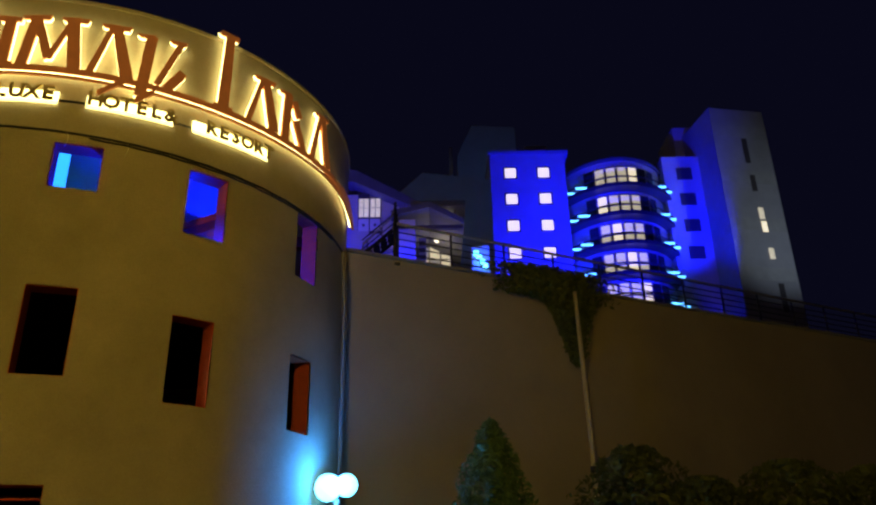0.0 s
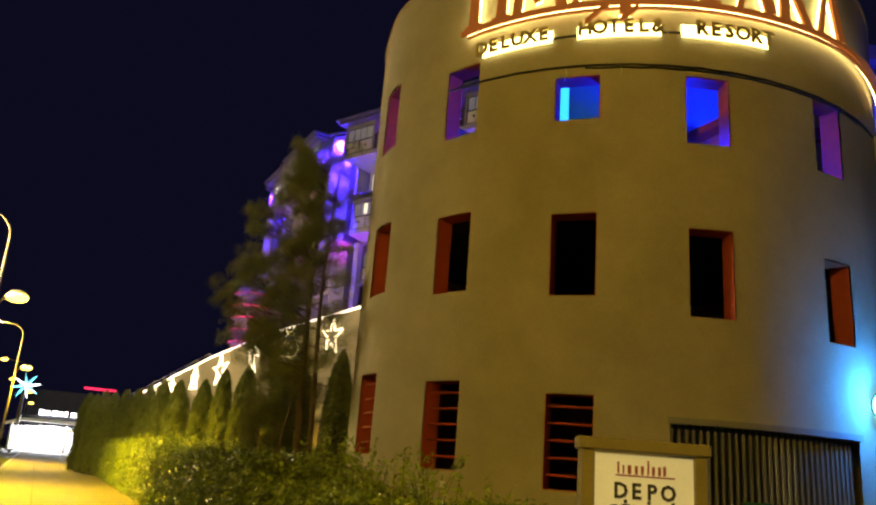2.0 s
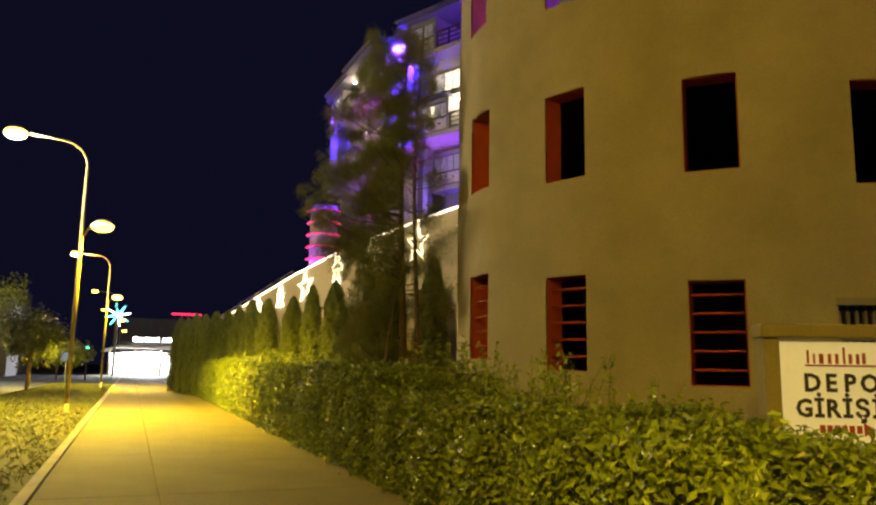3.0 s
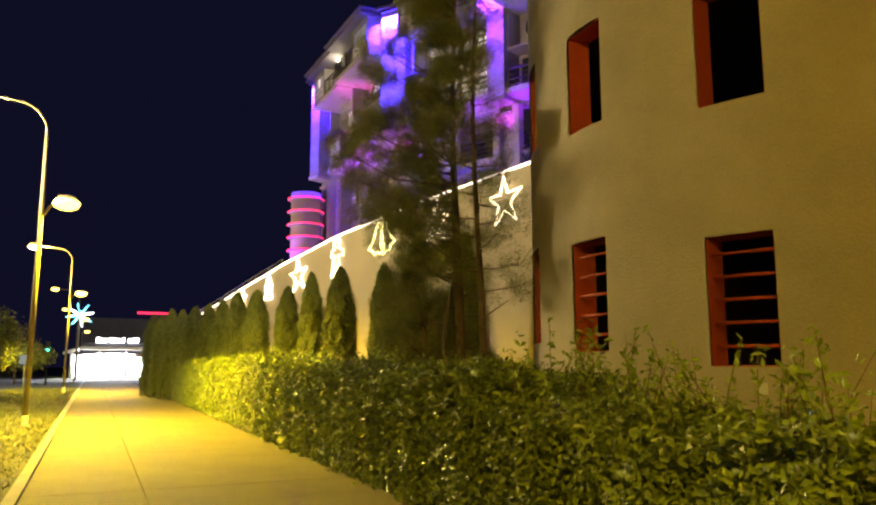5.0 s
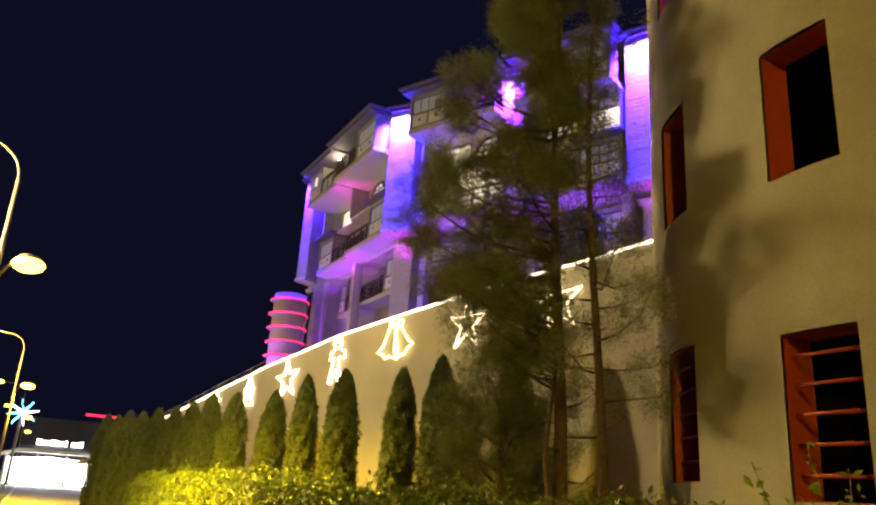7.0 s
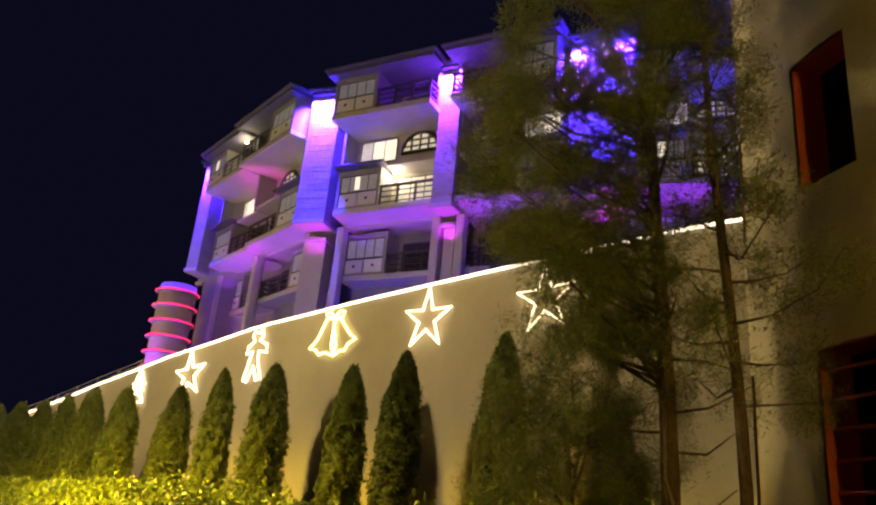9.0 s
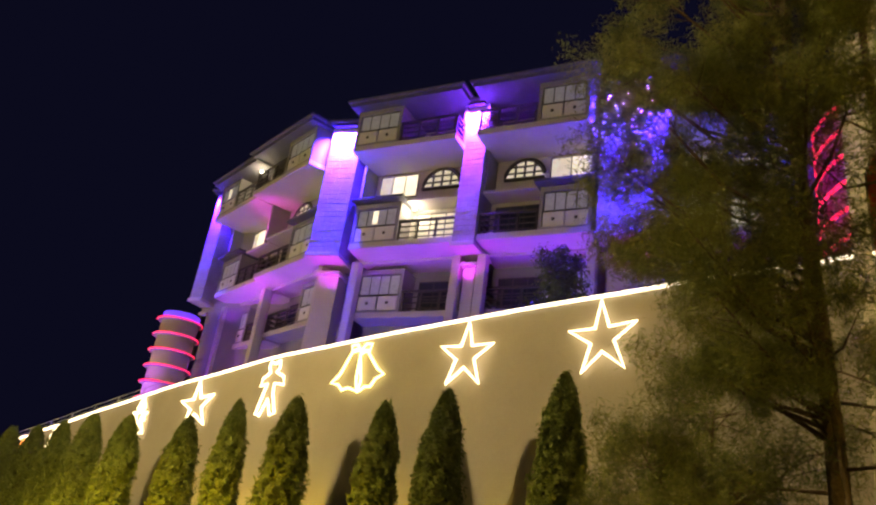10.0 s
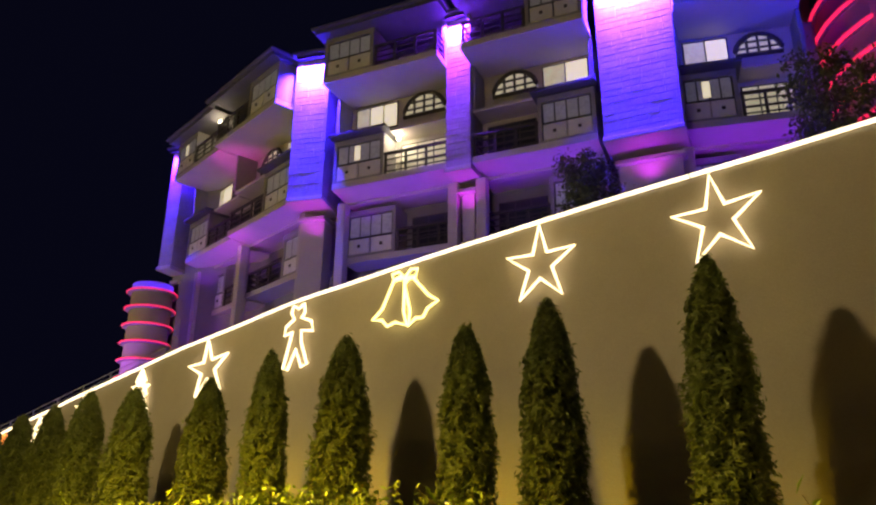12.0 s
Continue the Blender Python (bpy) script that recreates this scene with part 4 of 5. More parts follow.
# ---- lamps over the pavement ----
def street_lamp(u):
    p = along(u, -1.75)
    t = thing("street_lamp", p, "tall steel street lamp with two glowing yellow heads", "street lamp", "street lamps along the verge")
    up = lambda z, n=0.0: p + Vector((0, 0, z)) + N * n
    part("base", Shape().tube([up(0.0), up(0.05), up(0.07), up(0.32)], [0.13, 0.13, 0.08, 0.075], 10), POLE, t)
    part("pole", Shape().tube([up(0.3), up(3.5), up(7.35)], [0.07, 0.058, 0.045], 10), POLE, t)
    arc = [up(7.3)] + [up(7.35 + 0.78 * math.sin(a), -0.75 + 0.75 * math.cos(a)) for a in np.linspace(0, math.pi / 2, 7)] + [up(8.2, -1.65)]
    part("arm", Shape().tube(arc, 0.035, 8), POLE, t)
    part("arm", Shape().tube([up(5.20, 0.03), up(5.48, 0.18), up(5.58, 0.38)], 0.035, 8), POLE, t)
    # bulbs built wider than the heads to stand for their bloom
    for n, z in ((0.55, 5.6), (-2.0, 8.2)):
        h = part("head", Shape().ball(up(z + 0.11, n), 0.24, 6, 12, 0.35), POLE, t)
        part("bulb", Shape().ball(up(z - 0.03, n), 0.33, 6, 12, 0.5), BULB, h)


for u in POSTS:
    street_lamp(u)


# ---- hedge ----
def hedge_top(u, n):
    z = 1.06 + 0.10 * math.sin(u * 1.1 + 0.4) + 0.08 * math.sin(u * 2.7 + n * 1.3) + 0.06 * math.sin(n * 4 + u)
    z -= 0.16 * max(0.0, min(1.0, (9.0 - u) / 2.0))
    return z + 0.50 * max(0.0, min(1.0, (u - 11.5) / 4.0)) - 0.32 * math.exp(-((u - 18.8) / 2.4) ** 2)


def hedge():
    h = thing("hedge", along(18, 3.8), "leafy waist-high hedge with loose shoots, lit yellow", "hedge")
    # solid core behind the leaves, its dark colour painted as gap shade
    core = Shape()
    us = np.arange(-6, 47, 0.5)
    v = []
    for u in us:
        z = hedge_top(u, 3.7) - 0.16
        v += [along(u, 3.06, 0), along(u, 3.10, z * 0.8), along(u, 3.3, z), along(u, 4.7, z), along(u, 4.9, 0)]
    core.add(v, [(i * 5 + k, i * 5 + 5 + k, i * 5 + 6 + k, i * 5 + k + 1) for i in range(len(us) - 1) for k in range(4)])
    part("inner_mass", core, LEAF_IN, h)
    cs, ns = [], []
    for count, u0, u1 in ((100000, 3, 22), (32000, 22, 47), (7000, -6, 3)):
        u = rng.uniform(u0, u1, count)
        face = rng.uniform(0, 1, count) < 0.5
        tops = np.array([hedge_top(a, 3.7) for a in u])
        lump = 0.07 * np.sin(u * 5.1) + 0.06 * np.sin(u * 9.7 + 1)
        n = np.where(face, 2.98 + lump + rng.normal(0, 0.07, count), rng.uniform(2.95, 4.95, count))
        z = np.where(face, rng.uniform(0.02, 1, count) * tops, np.array([hedge_top(a, b) for a, b in zip(u, n)]) + rng.normal(0, 0.06, count))
        n = np.where(face, n + 0.35 * np.clip(z / tops - 0.75, 0, 1), n)
        P = u[:, None] * np.array(U) + n[:, None] * np.array(N)
        P[:, 2] = z
        cs.append(P)
        ns.append(np.where(face[:, None], -np.array(N) + np.array([0, 0, 0.5]), np.array([0, 0, 1.0]) - np.array(N) * 0.3))
    leaves = part("leaves", scatter_leaves(np.concatenate(cs), np.concatenate(ns), 0.07, rng, 0.3, 0.55), LEAF, h)
    tagged(leaves, kind="stuff")
    # loose shoots above the top
    stems, lc, ln = Shape(), [], []
    for k in range(300):
        u, n = rng.uniform(3, 34) if k < 130 else rng.uniform(8.6, 12.6) if k < 210 else rng.uniform(15.5, 25), rng.uniform(3.1, 4.9)
        if 8 < u < 14 and k % 2:
            n = rng.uniform(4.0, 5.0)
        tall_by = rng.uniform(0.15, 0.45) + (rng.uniform(0.1, 0.55) if 8.6 < u < 13 and n > 3.9 else 0)
        a = along(u, n, hedge_top(u, n) - 0.1)
        b = a + Vector((rng.normal(0, 0.18), rng.normal(0, 0.18), tall_by))
        stems.tube([a, (a + b) / 2 + Vector((rng.normal(0, 0.02), 0, 0)), b], [0.006, 0.005, 0.002], 4)
        for q in np.linspace(0.25, 1.0, int(tall_by * 22) + 3):
            lc.append(np.array(a.lerp(b, float(q))) + rng.normal(0, 0.03, 3))
            ln.append((rng.normal(0, 0.5), rng.normal(0, 0.5), 0.8))
    tagged(part("shoot_stem", stems, BARK, h), kind="stuff")
    tagged(part("shoot_leaves", scatter_leaves(np.array(lc), np.array(ln), 0.08, rng, 0.3, 0.5), LEAF, h), kind="stuff")


hedge()


# ---- clipped cypresses before the boundary wall ----
def cypress_mesh(height, width, seed):
    r = np.random.default_rng(seed)
    count = 15000
    q = r.uniform(0, 1, count) ** 0.8
    a = r.uniform(0, 2 * math.pi, count)
    prof = (1.02 - 0.22 * q) * np.clip(1 - np.clip((q - 0.58) / 0.425, 0, 1) ** 2.2, 0, 1) ** 0.62
    # upright tufts give a ragged outline
    ph = r.uniform(0, 6.28, 4)
    lump = 1 + 0.13 * np.sin(a * 3 + q * 14 + ph[0]) * np.sin(q * 37 + a * 2 + ph[1]) + 0.10 * np.sin(a * 8 - q * 33 + ph[2]) + 0.06 * np.sin(a * 15 + q * 60 + ph[3]) + r.normal(0, 0.10, count)
    rad = prof * lump * width * 0.385
    P = np.stack([rad * np.cos(a), rad * np.sin(a), 0.1 + q * (height - 0.1) + r.normal(0, 0.05, count)], 1)
    D = np.stack([np.cos(a), np.sin(a), 0.9 + 0 * a], 1)
    return scatter_leaves(P, D, 0.10, r, 0.3, 0.32)


def cypress(at, height, width, seed):
    t = thing("cypress", at, "clipped columnar cypress before the rendered wall", "cypress", "row of cypresses")
    s = cypress_mesh(height, width, seed)
    s.v = [tuple(Vector(v) + at) for v in s.v]
    part("crown", s, CYPRESS, t)
    # core in the gap-shade colour, so openings in the crown read dark
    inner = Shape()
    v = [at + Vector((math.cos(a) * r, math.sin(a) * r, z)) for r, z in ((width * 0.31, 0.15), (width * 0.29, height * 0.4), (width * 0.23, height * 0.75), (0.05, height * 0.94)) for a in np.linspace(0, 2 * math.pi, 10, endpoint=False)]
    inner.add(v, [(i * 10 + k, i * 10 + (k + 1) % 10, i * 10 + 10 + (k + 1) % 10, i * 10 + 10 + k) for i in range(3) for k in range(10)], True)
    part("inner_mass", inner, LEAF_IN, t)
    part("trunk", Shape().tube([at, at + Vector((0, 0, 0.4))], 0.06, 7), BARK, t)
    return t


CYP = [(-15.88, 4.5, 0.98), (-18.0, 4.35, 0.98), (-19.3, 4.2, 0.95), (-21.6, 4.36, 1.12), (-23.34, 4.34, 0.92), (-24.95, 4.03, 1.05), (-27.3, 4.1, 1.1), (-29.0, 4.2, 1.1), (-30.4, 4.0, 1.05),
       (-31.8, 3.9, 1.05), (-33.3, 3.9, 1.1), (-34.8, 3.85, 1.05), (-36.2, 3.95, 1.1), (-37.5, 3.8, 1.05), (-38.7, 3.9, 1.1)]
kinds = {}
for i, (x, h, w) in enumerate(CYP):
    at = wall_at(x, 0, 1.5) + Vector((0.33, -0.07, 0))
    k = i % 4
    if k not in kinds:
        kinds[k] = (cypress(at, h, w, 30 + i), h, w)
    else:
        src, h0, w0 = kinds[k]
        src.scale = (1, 1, 1)
        c = copy_thing(src, Matrix.Translation(at) @ pose(0, 0, 0, 0, 0, 77 * i))
        c.scale = (w / w0, w / w0, h / h0)
# close green screen where the wall nears the pavement
for u, n, h, w in ((46.5, 3.6, 3.9, 1.25), (48.3, 4.0, 3.6, 1.2), (50.2, 3.6, 3.7, 1.25), (44.6, 4.6, 3.5, 1.2), (42.6, 5.4, 3.7, 1.2), (52.4, 3.7, 3.5, 1.2), (54.6, 3.6, 3.6, 1.25)):
    src, h0, w0 = kinds[1]
    c = copy_thing(src, Matrix.Translation(along(u, n)) @ pose(0, 0, 0, 0, 0, u * 40))
    c.scale = (w / w0, w / w0, h / h0)


def bushy(name, at, height, width, count, size, material, label, seed, cone=0.0, slim=0.5):
    r = np.random.default_rng(seed)
    t = thing(name, at, label, "shrub" if not cone else "tree")
    q = r.uniform(0, 1, count)
    a = r.uniform(0, 2 * math.pi, count)
    prof = (1 - q) ** 0.8 * cone + (1 - cone) * np.sqrt(np.clip(1 - (2 * q - 0.8) ** 2 / 1.5, 0.02, 1))
    rad = prof * width / 2 * np.sqrt(r.uniform(0.35, 1.1, count)) * (1 + 0.22 * np.sin(a * 4 + q * 11) + 0.15 * np.sin(a * 7 - q * 17))
    P = np.stack([at.x + rad * np.cos(a), at.y + rad * np.sin(a), at.z + 0.15 + q * height], 1)
    D = np.stack([np.cos(a), np.sin(a), 0.6 + 0 * a], 1)
    tagged(part("crown", scatter_leaves(P, D, size, r, 0.2, slim), material, t), kind="stuff")
    st_ = Shape().tube([at, at + Vector((0, 0, height * 0.8))], [0.07, 0.02], 7)
    for k in range(9):
        z = height * (0.12 + 0.08 * k)
        st_.tube([at + Vector((0, 0, z)), at + Vector((math.cos(k * 2.4) * width * 0.3, math.sin(k * 2.4) * width * 0.3, z + 0.25))], [0.022, 0.006], 4)
    part("trunk", st_, BARK, t)
    return t


# ---- pine and thin tree beside the tower ----
def pine(at, height, lean, spread, limbs, seed, needles, first=0.22, thin=1.0, name="pine_tree", label="", bias=0.0):
    r = np.random.default_rng(seed)
    t = thing(name, at, label, "tree")
    axis = lambda q: at + Vector((lean.x * q * q, lean.y * q * q, q * height)) + Vector((0.06 * math.sin(q * 7), 0.05 * math.cos(q * 6), 0))
    part("trunk", Shape().tube([axis(q) for q in np.linspace(0, 1, 14)], [0.115 * thin * (1 - 0.85 * q) + 0.012 for q in np.linspace(0, 1, 14)], 9), BARK, t)
    limb, cs, ns = Shape(), [], []
    for k in range(limbs):
        q = first + (0.97 - first) * (k + r.uniform(0, 0.8)) / limbs
        a = k * 2.399 + r.uniform(-0.4, 0.4)
        grow = spread * (1.0 - 0.82 * max(0.0, (q - 0.35) / 0.65)) * (0.75 + 0.25 * min(1, q / 0.35)) * r.uniform(0.65, 1.15) * (1 + bias * math.cos(a - 3.3))
        d = Vector((math.cos(a), math.sin(a), 0.30 + 0.5 * q))
        o = axis(q)
        pts = [o + d * grow * s + Vector((0, 0, -0.22 * grow * math.sin(s * 2.4))) + Vector(tuple(r.normal(0, 0.04, 3))) * (s > 0) for s in (0, 0.35, 0.7, 1.0)]
        limb.tube(pts, [0.032 * thin + 0.004, 0.022 * thin, 0.012 * thin, 0.004], 5)
        for _ in range(int(needles * (0.35 + grow / spread))):
            s = r.uniform(0.25, 1.05) ** 0.8
            i = min(int(s * 3), 2)
            base = pts[i].lerp(pts[i + 1], min(1.0, s * 3 - i))
            w = 0.15 * grow + 0.07
            c = np.array(base) + r.normal(0, 1, 3) * np.array([w, w, w * 0.6]) * 0.75
            if r.uniform() < 0.25:
                limb.tube([base, Vector(c)], [0.006, 0.002], 3)
            m = 120
            cs.append(c + r.normal(0, 0.075, (m, 3)))
            ns.append((c - np.array(base)) * 2 + r.normal(0, 0.8, (m, 3)) + np.array([0, 0, 0.5]))
    part("branchwork", limb, BARK, t)
    tagged(part("crown", scatter_leaves(np.concatenate(cs), np.concatenate(ns), 0.055, r, 0.1, 0.14), PINE, t), kind="stuff")
    return t


def lobed_crown(t, stem, lobes, seed, material, tufts, needle):
    """Limbs from a stem to clumps of needle tufts, with gaps between the clumps."""
    r = np.random.default_rng(seed)
    limb, cs, ns = Shape(), [], []
    for c, rad in lobes:
        o = stem(c)
        c = Vector(c)
        mid_ = o.lerp(c, 0.55) + Vector((0, 0, -0.10 * (c - o).length))
        limb.tube([o, mid_, c], [0.022, 0.014, 0.006], 5)
        for k in range(tufts):
            d = r.normal(0, 1, 3)
            d /= np.linalg.norm(d)
            q = np.array(c) + d * rad * r.uniform(0.25, 1.0) ** 0.6 * np.array([1.0, 1.0, 0.62])
            if k % 3 == 0:
                limb.tube([mid_.lerp(c, float(r.uniform(0.3, 1.0))), Vector(q)], [0.006, 0.002], 3)
            n_ = 125
            cs.append(q + r.normal(0, 0.058, (n_, 3)) * np.array([1.0, 1.0, 1.25]))
            ns.append(d * 1.2 + r.normal(0, 0.7, (n_, 3)) + np.array([0, 0, 0.7]))
    part("branchwork", limb, BARK, t)
    tagged(part("crown", scatter_leaves(np.concatenate(cs), np.concatenate(ns), needle, r, 0.1, 0.13), material, t), kind="stuff")


def full_pine(at, height, seed):
    r = np.random.default_rng(seed)
    t = thing("pine_tree", at, "young pine with a full dark green crown beside the hedge", "tree")
    axis = lambda q: at + Vector((-0.12 * q * q + 0.05 * math.sin(q * 7), 0.1 * q + 0.05 * math.cos(q * 6), q * height))
    qs = np.linspace(0, 1, 14)
    part("trunk", Shape().tube([axis(q) for q in qs], [0.085 * (1 - 0.88 * q) + 0.01 for q in qs], 9), BARK, t)
    west, deep = Vector((-0.87, -0.5, 0)), Vector((-0.5, 0.87, 0))
    lobes = []
    for k in range(80):
        z = 3.1 + (height - 3.5) * ((k + r.uniform(0, 1)) / 80) ** 1.1
        f = (z - 3.3) / (height - 3.3)
        reach = 2.2 * (1 - 0.76 * f) * (0.38 + 0.62 * min(1.0, f / 0.24))
        along_w = float(r.uniform(-0.30 if z > 5.2 else 0.05, 1.08)) * reach
        across = float(r.uniform(-0.62, 0.62)) * reach
        c = axis(min(1.0, z / height)) + west * along_w + deep * across
        lobes.append(((c.x, c.y, z + 0.12 * along_w), float(r.uniform(0.38, 0.60)) * (1 - 0.42 * f) * 0.92))
    lobed_crown(t, lambda c: axis(max(0.3, min(0.97, (c[2] - 0.45) / height))), lobes, seed + 1, PINE, 21, 0.055)
    dead = Shape()
    for k in range(11):
        q = 0.20 + 0.018 * k
        a = 2.4 * k
        o = axis(q)
        d = Vector((math.cos(a), math.sin(a), 0.12 + 0.02 * (k % 4))) * float(r.uniform(0.4, 1.0))
        dead.tube([o, o + d * 0.5 + Vector((0, 0, -0.05)), o + d + Vector((0, 0, float(r.uniform(-0.2, 0.15))))], [0.016, 0.010, 0.003], 4)
    part("dead_branch", dead, BARK, t, "bare lower twigs")
    part("prop", Shape().tube([at + Vector((0.5, -0.9, 0.9)), at + Vector((0.1, -0.45, 2.0)), axis(0.37)], [0.028, 0.024, 0.016], 6), BARK, t, "pale leaning bare limb")
    return t


full_pine(Vector((-12.5, 11.5, 0)), 8.9, 5)
pine(Vector((-11.9, 11.3, 0)), 8.6, Vector((-0.15, 0.15, 0)), 1.0, 46, 8, 9, 0.30, 0.42, "pine_tree", "tall thin pine with bare lower branches by the hedge")
sh_at = Vector((-13.35, 11.75, 0))
shb = thing("pine_shrub", sh_at, "dense dark green pine bush under the taller pine", "shrub")
part("trunk", Shape().tube([sh_at, sh_at + Vector((0, 0, 1.4)), sh_at + Vector((-0.1, 0, 2.6))], [0.06, 0.045, 0.02], 7), BARK, shb)
r_ = np.random.default_rng(41)
lobes = []
for k in range(24):
    z = 0.7 + 2.3 * k / 24
    w_ = 1.15 * (1 - 0.5 * (z / 3.2) ** 2)
    a = 2.4 * k
    lobes.append(((sh_at.x + w_ * math.cos(a) * float(r_.uniform(0.3, 1)), sh_at.y + w_ * 0.8 * math.sin(a) * float(r_.uniform(0.3, 1)), z), float(r_.uniform(0.38, 0.56))))
lobed_crown(shb, lambda c: sh_at + Vector((0, 0, max(0.3, c[2] - 0.5))), lobes, 42, PINE, 28, 0.055)


def terrace_tree(at, height, width, seed, label):
    """A slim tree on the terrace: stem, forks and a loose leafy head."""
    r = np.random.default_rng(seed)
    t = thing("terrace_tree", at, label, "tree")
    part("trunk", Shape().tube([at, at + Vector((0.08, 0, height * 0.4)), at + Vector((0, 0.05, height * 0.8))], [0.09, 0.06, 0.025], 7), BARK, t)
    limb, cs, ns = Shape(), [], []
    for k in range(26):
        a = 2.4 * k
        z = height * (0.66 + 0.34 * k / 26)
        q = width / 2 * float(r.uniform(0.25, 1.0)) * (1.1 - 0.5 * k / 26)
        c = at + Vector((math.cos(a) * q, math.sin(a) * q, z))
        limb.tube([at + Vector((0, 0, z * 0.82)), c], [0.025, 0.006], 4)
        cs.append(np.array(c) + r.normal(0, width * 0.075, (150, 3)))
        ns.append(np.tile(np.array([math.cos(a), math.sin(a), 0.5]), (150, 1)))
    part("branchwork", limb, BARK, t)
    tagged(part("crown", scatter_leaves(np.concatenate(cs), np.concatenate(ns), 0.14, r, 0.3, 0.5), TREE_LEAF, t), kind="stuff")


terrace_tree(Vector((-19.3, 26.0, 4.6)), 6.7, 2.0, 61, "dark loose-leaved tree on the terrace before the hotel")
terrace_tree(Vector((-13.0, 26.0, 4.6)), 8.3, 2.8, 62, "leafy terrace tree tinged by red light")


# ---- light motifs on the wall ----
def on_wall(x, z, dx, dz, out=0.07):
    return wall_at(x, z, out) - WALL_DIR * dx + Vector((0, 0, dz))


def motif(name, x, z, loops, material, label, r=0.028):
    t = thing(name, on_wall(x, z, 0, 0), label, "light motif", "light motifs on the wall")
    for pts, closed in loops:
        part("rope_light", Shape().tube([on_wall(x, z, a, b) for a, b in pts], r, 5, closed), material, t)
    for a, b in loops[0][0][:2]:
        part("bracket", Shape().tube([on_wall(x, z, a, b, 0.0), on_wall(x, z, a, b, 0.07)], 0.012, 4), IRON, t)


def star_loop(w, h, twist=0.0):
    out = []
    for k in range(10):
        a = math.pi / 2 - k * math.pi / 5 + twist
        r = 0.5 if k % 2 == 0 else 0.172
        out.append((w * r * math.cos(a), h * (r * math.sin(a)) * 1.05))
    return [(out, True)]


bell = lambda s, ox, tilt: [(ox + s * (x * math.cos(tilt) - y * math.sin(tilt)), s * (x * math.sin(tilt) + y * math.cos(tilt))) for x, y in
                            ((0, 0.45), (-0.12, 0.40), (-0.18, 0.15), (-0.25, -0.15), (-0.42, -0.38), (-0.2, -0.36), (-0.05, -0.45), (0.12, -0.36), (0.38, -0.38), (0.25, -0.15), (0.18, 0.15), (0.12, 0.40))]
bow_loop = [(0, 0.42), (0.14, 0.56), (0.30, 0.54), (0.26, 0.40), (0.0, 0.42), (-0.26, 0.40), (-0.30, 0.54), (-0.14, 0.56)]
figure = [([(0, 0.62), (0.16, 0.70), (0.2, 0.52), (0.1, 0.42), (0.40, 0.30), (0.45, 0.10), (0.12, 0.15), (0.14, -0.10), (0.34, -0.55), (0.18, -0.60), (0.0, -0.22), (-0.2, -0.62), (-0.34, -0.58), (-0.2, -0.08), (-0.14, 0.15), (-0.36, 0.1), (-0.34, 0.28), (-0.1, 0.42), (-0.2, 0.55), (-0.14, 0.7)], True)]
tree_loop = [([(0, 0.5), (0.18, 0.2), (0.08, 0.2), (0.28, -0.12), (0.14, -0.12), (0.36, -0.45), (-0.36, -0.45), (-0.14, -0.12), (-0.28, -0.12), (-0.08, 0.2), (-0.18, 0.2)], True)]
motif("star_light", -15.72, 5.64, star_loop(1.32, 1.32, 0.06), MOTIF, "five-pointed star of warm rope light on the wall")
motif("star_light", -18.5, 5.53, star_loop(1.3, 1.3, -0.02), MOTIF, "five-pointed star of warm rope light on the wall")
motif("bell_light", -21.25, 5.42, [(bell(1.05, -0.22, -0.25), True), (bell(0.95, 0.28, 0.5), True), (bow_loop, True)], MOTIF_Y, "pair of bells in yellow rope light with a bow")
motif("figure_light", -23.95, 5.08, figure, MOTIF, "plain figure outline in warm rope light")
motif("star_light", -26.65, 4.78, star_loop(1.4, 1.25, 0.12), MOTIF, "five-pointed star of warm rope light on the wall", 0.035)
motif("tree_light", -29.1, 4.55, [tree_loop[0]] + star_loop(0.7, 0.7), MOTIF, "tree outline in warm rope light", 0.035)
motif("star_light", -31.5, 4.3, star_loop(0.7, 0.7), MOTIF, "small star of warm rope light on the wall", 0.035)
motif("tree_light", -33.5, 3.75, tree_loop, MOTIF, "tree outline in warm rope light", 0.04)
motif("bell_light", -35.3, 3.6, [(bell(0.7, 0, 0.1), True)], MOTIF_R, "small bell in orange rope light", 0.04)
rl = thing("rope_light", wall_at(-20, wall_top(-20)), "warm white rope light along the wall's top edge", "rope light")
for i in range(10):
    a, b = -10.2 - i * 2.93, -10.2 - (i + 1) * 2.93 + 0.03
    pts = [wall_at(x, wall_top(x) + 0.035 + 0.006 * math.sin(x * 9), 0.02) for x in np.linspace(a, b, 6)]
    part("length", Shape().tube(pts, 0.032, 5), ROPE, rl)
fn = thing("terrace_fence", wall_at(-34, wall_top(-34), -0.2), "low wire fence on the far wall top", "fence")
for x in np.arange(-28.5, -39.5, -1.2):
    part("post", Shape().tube([wall_at(x, wall_top(x), -0.2), wall_at(x, wall_top(x) + 0.42, -0.2)], 0.02, 4), STEEL, fn)
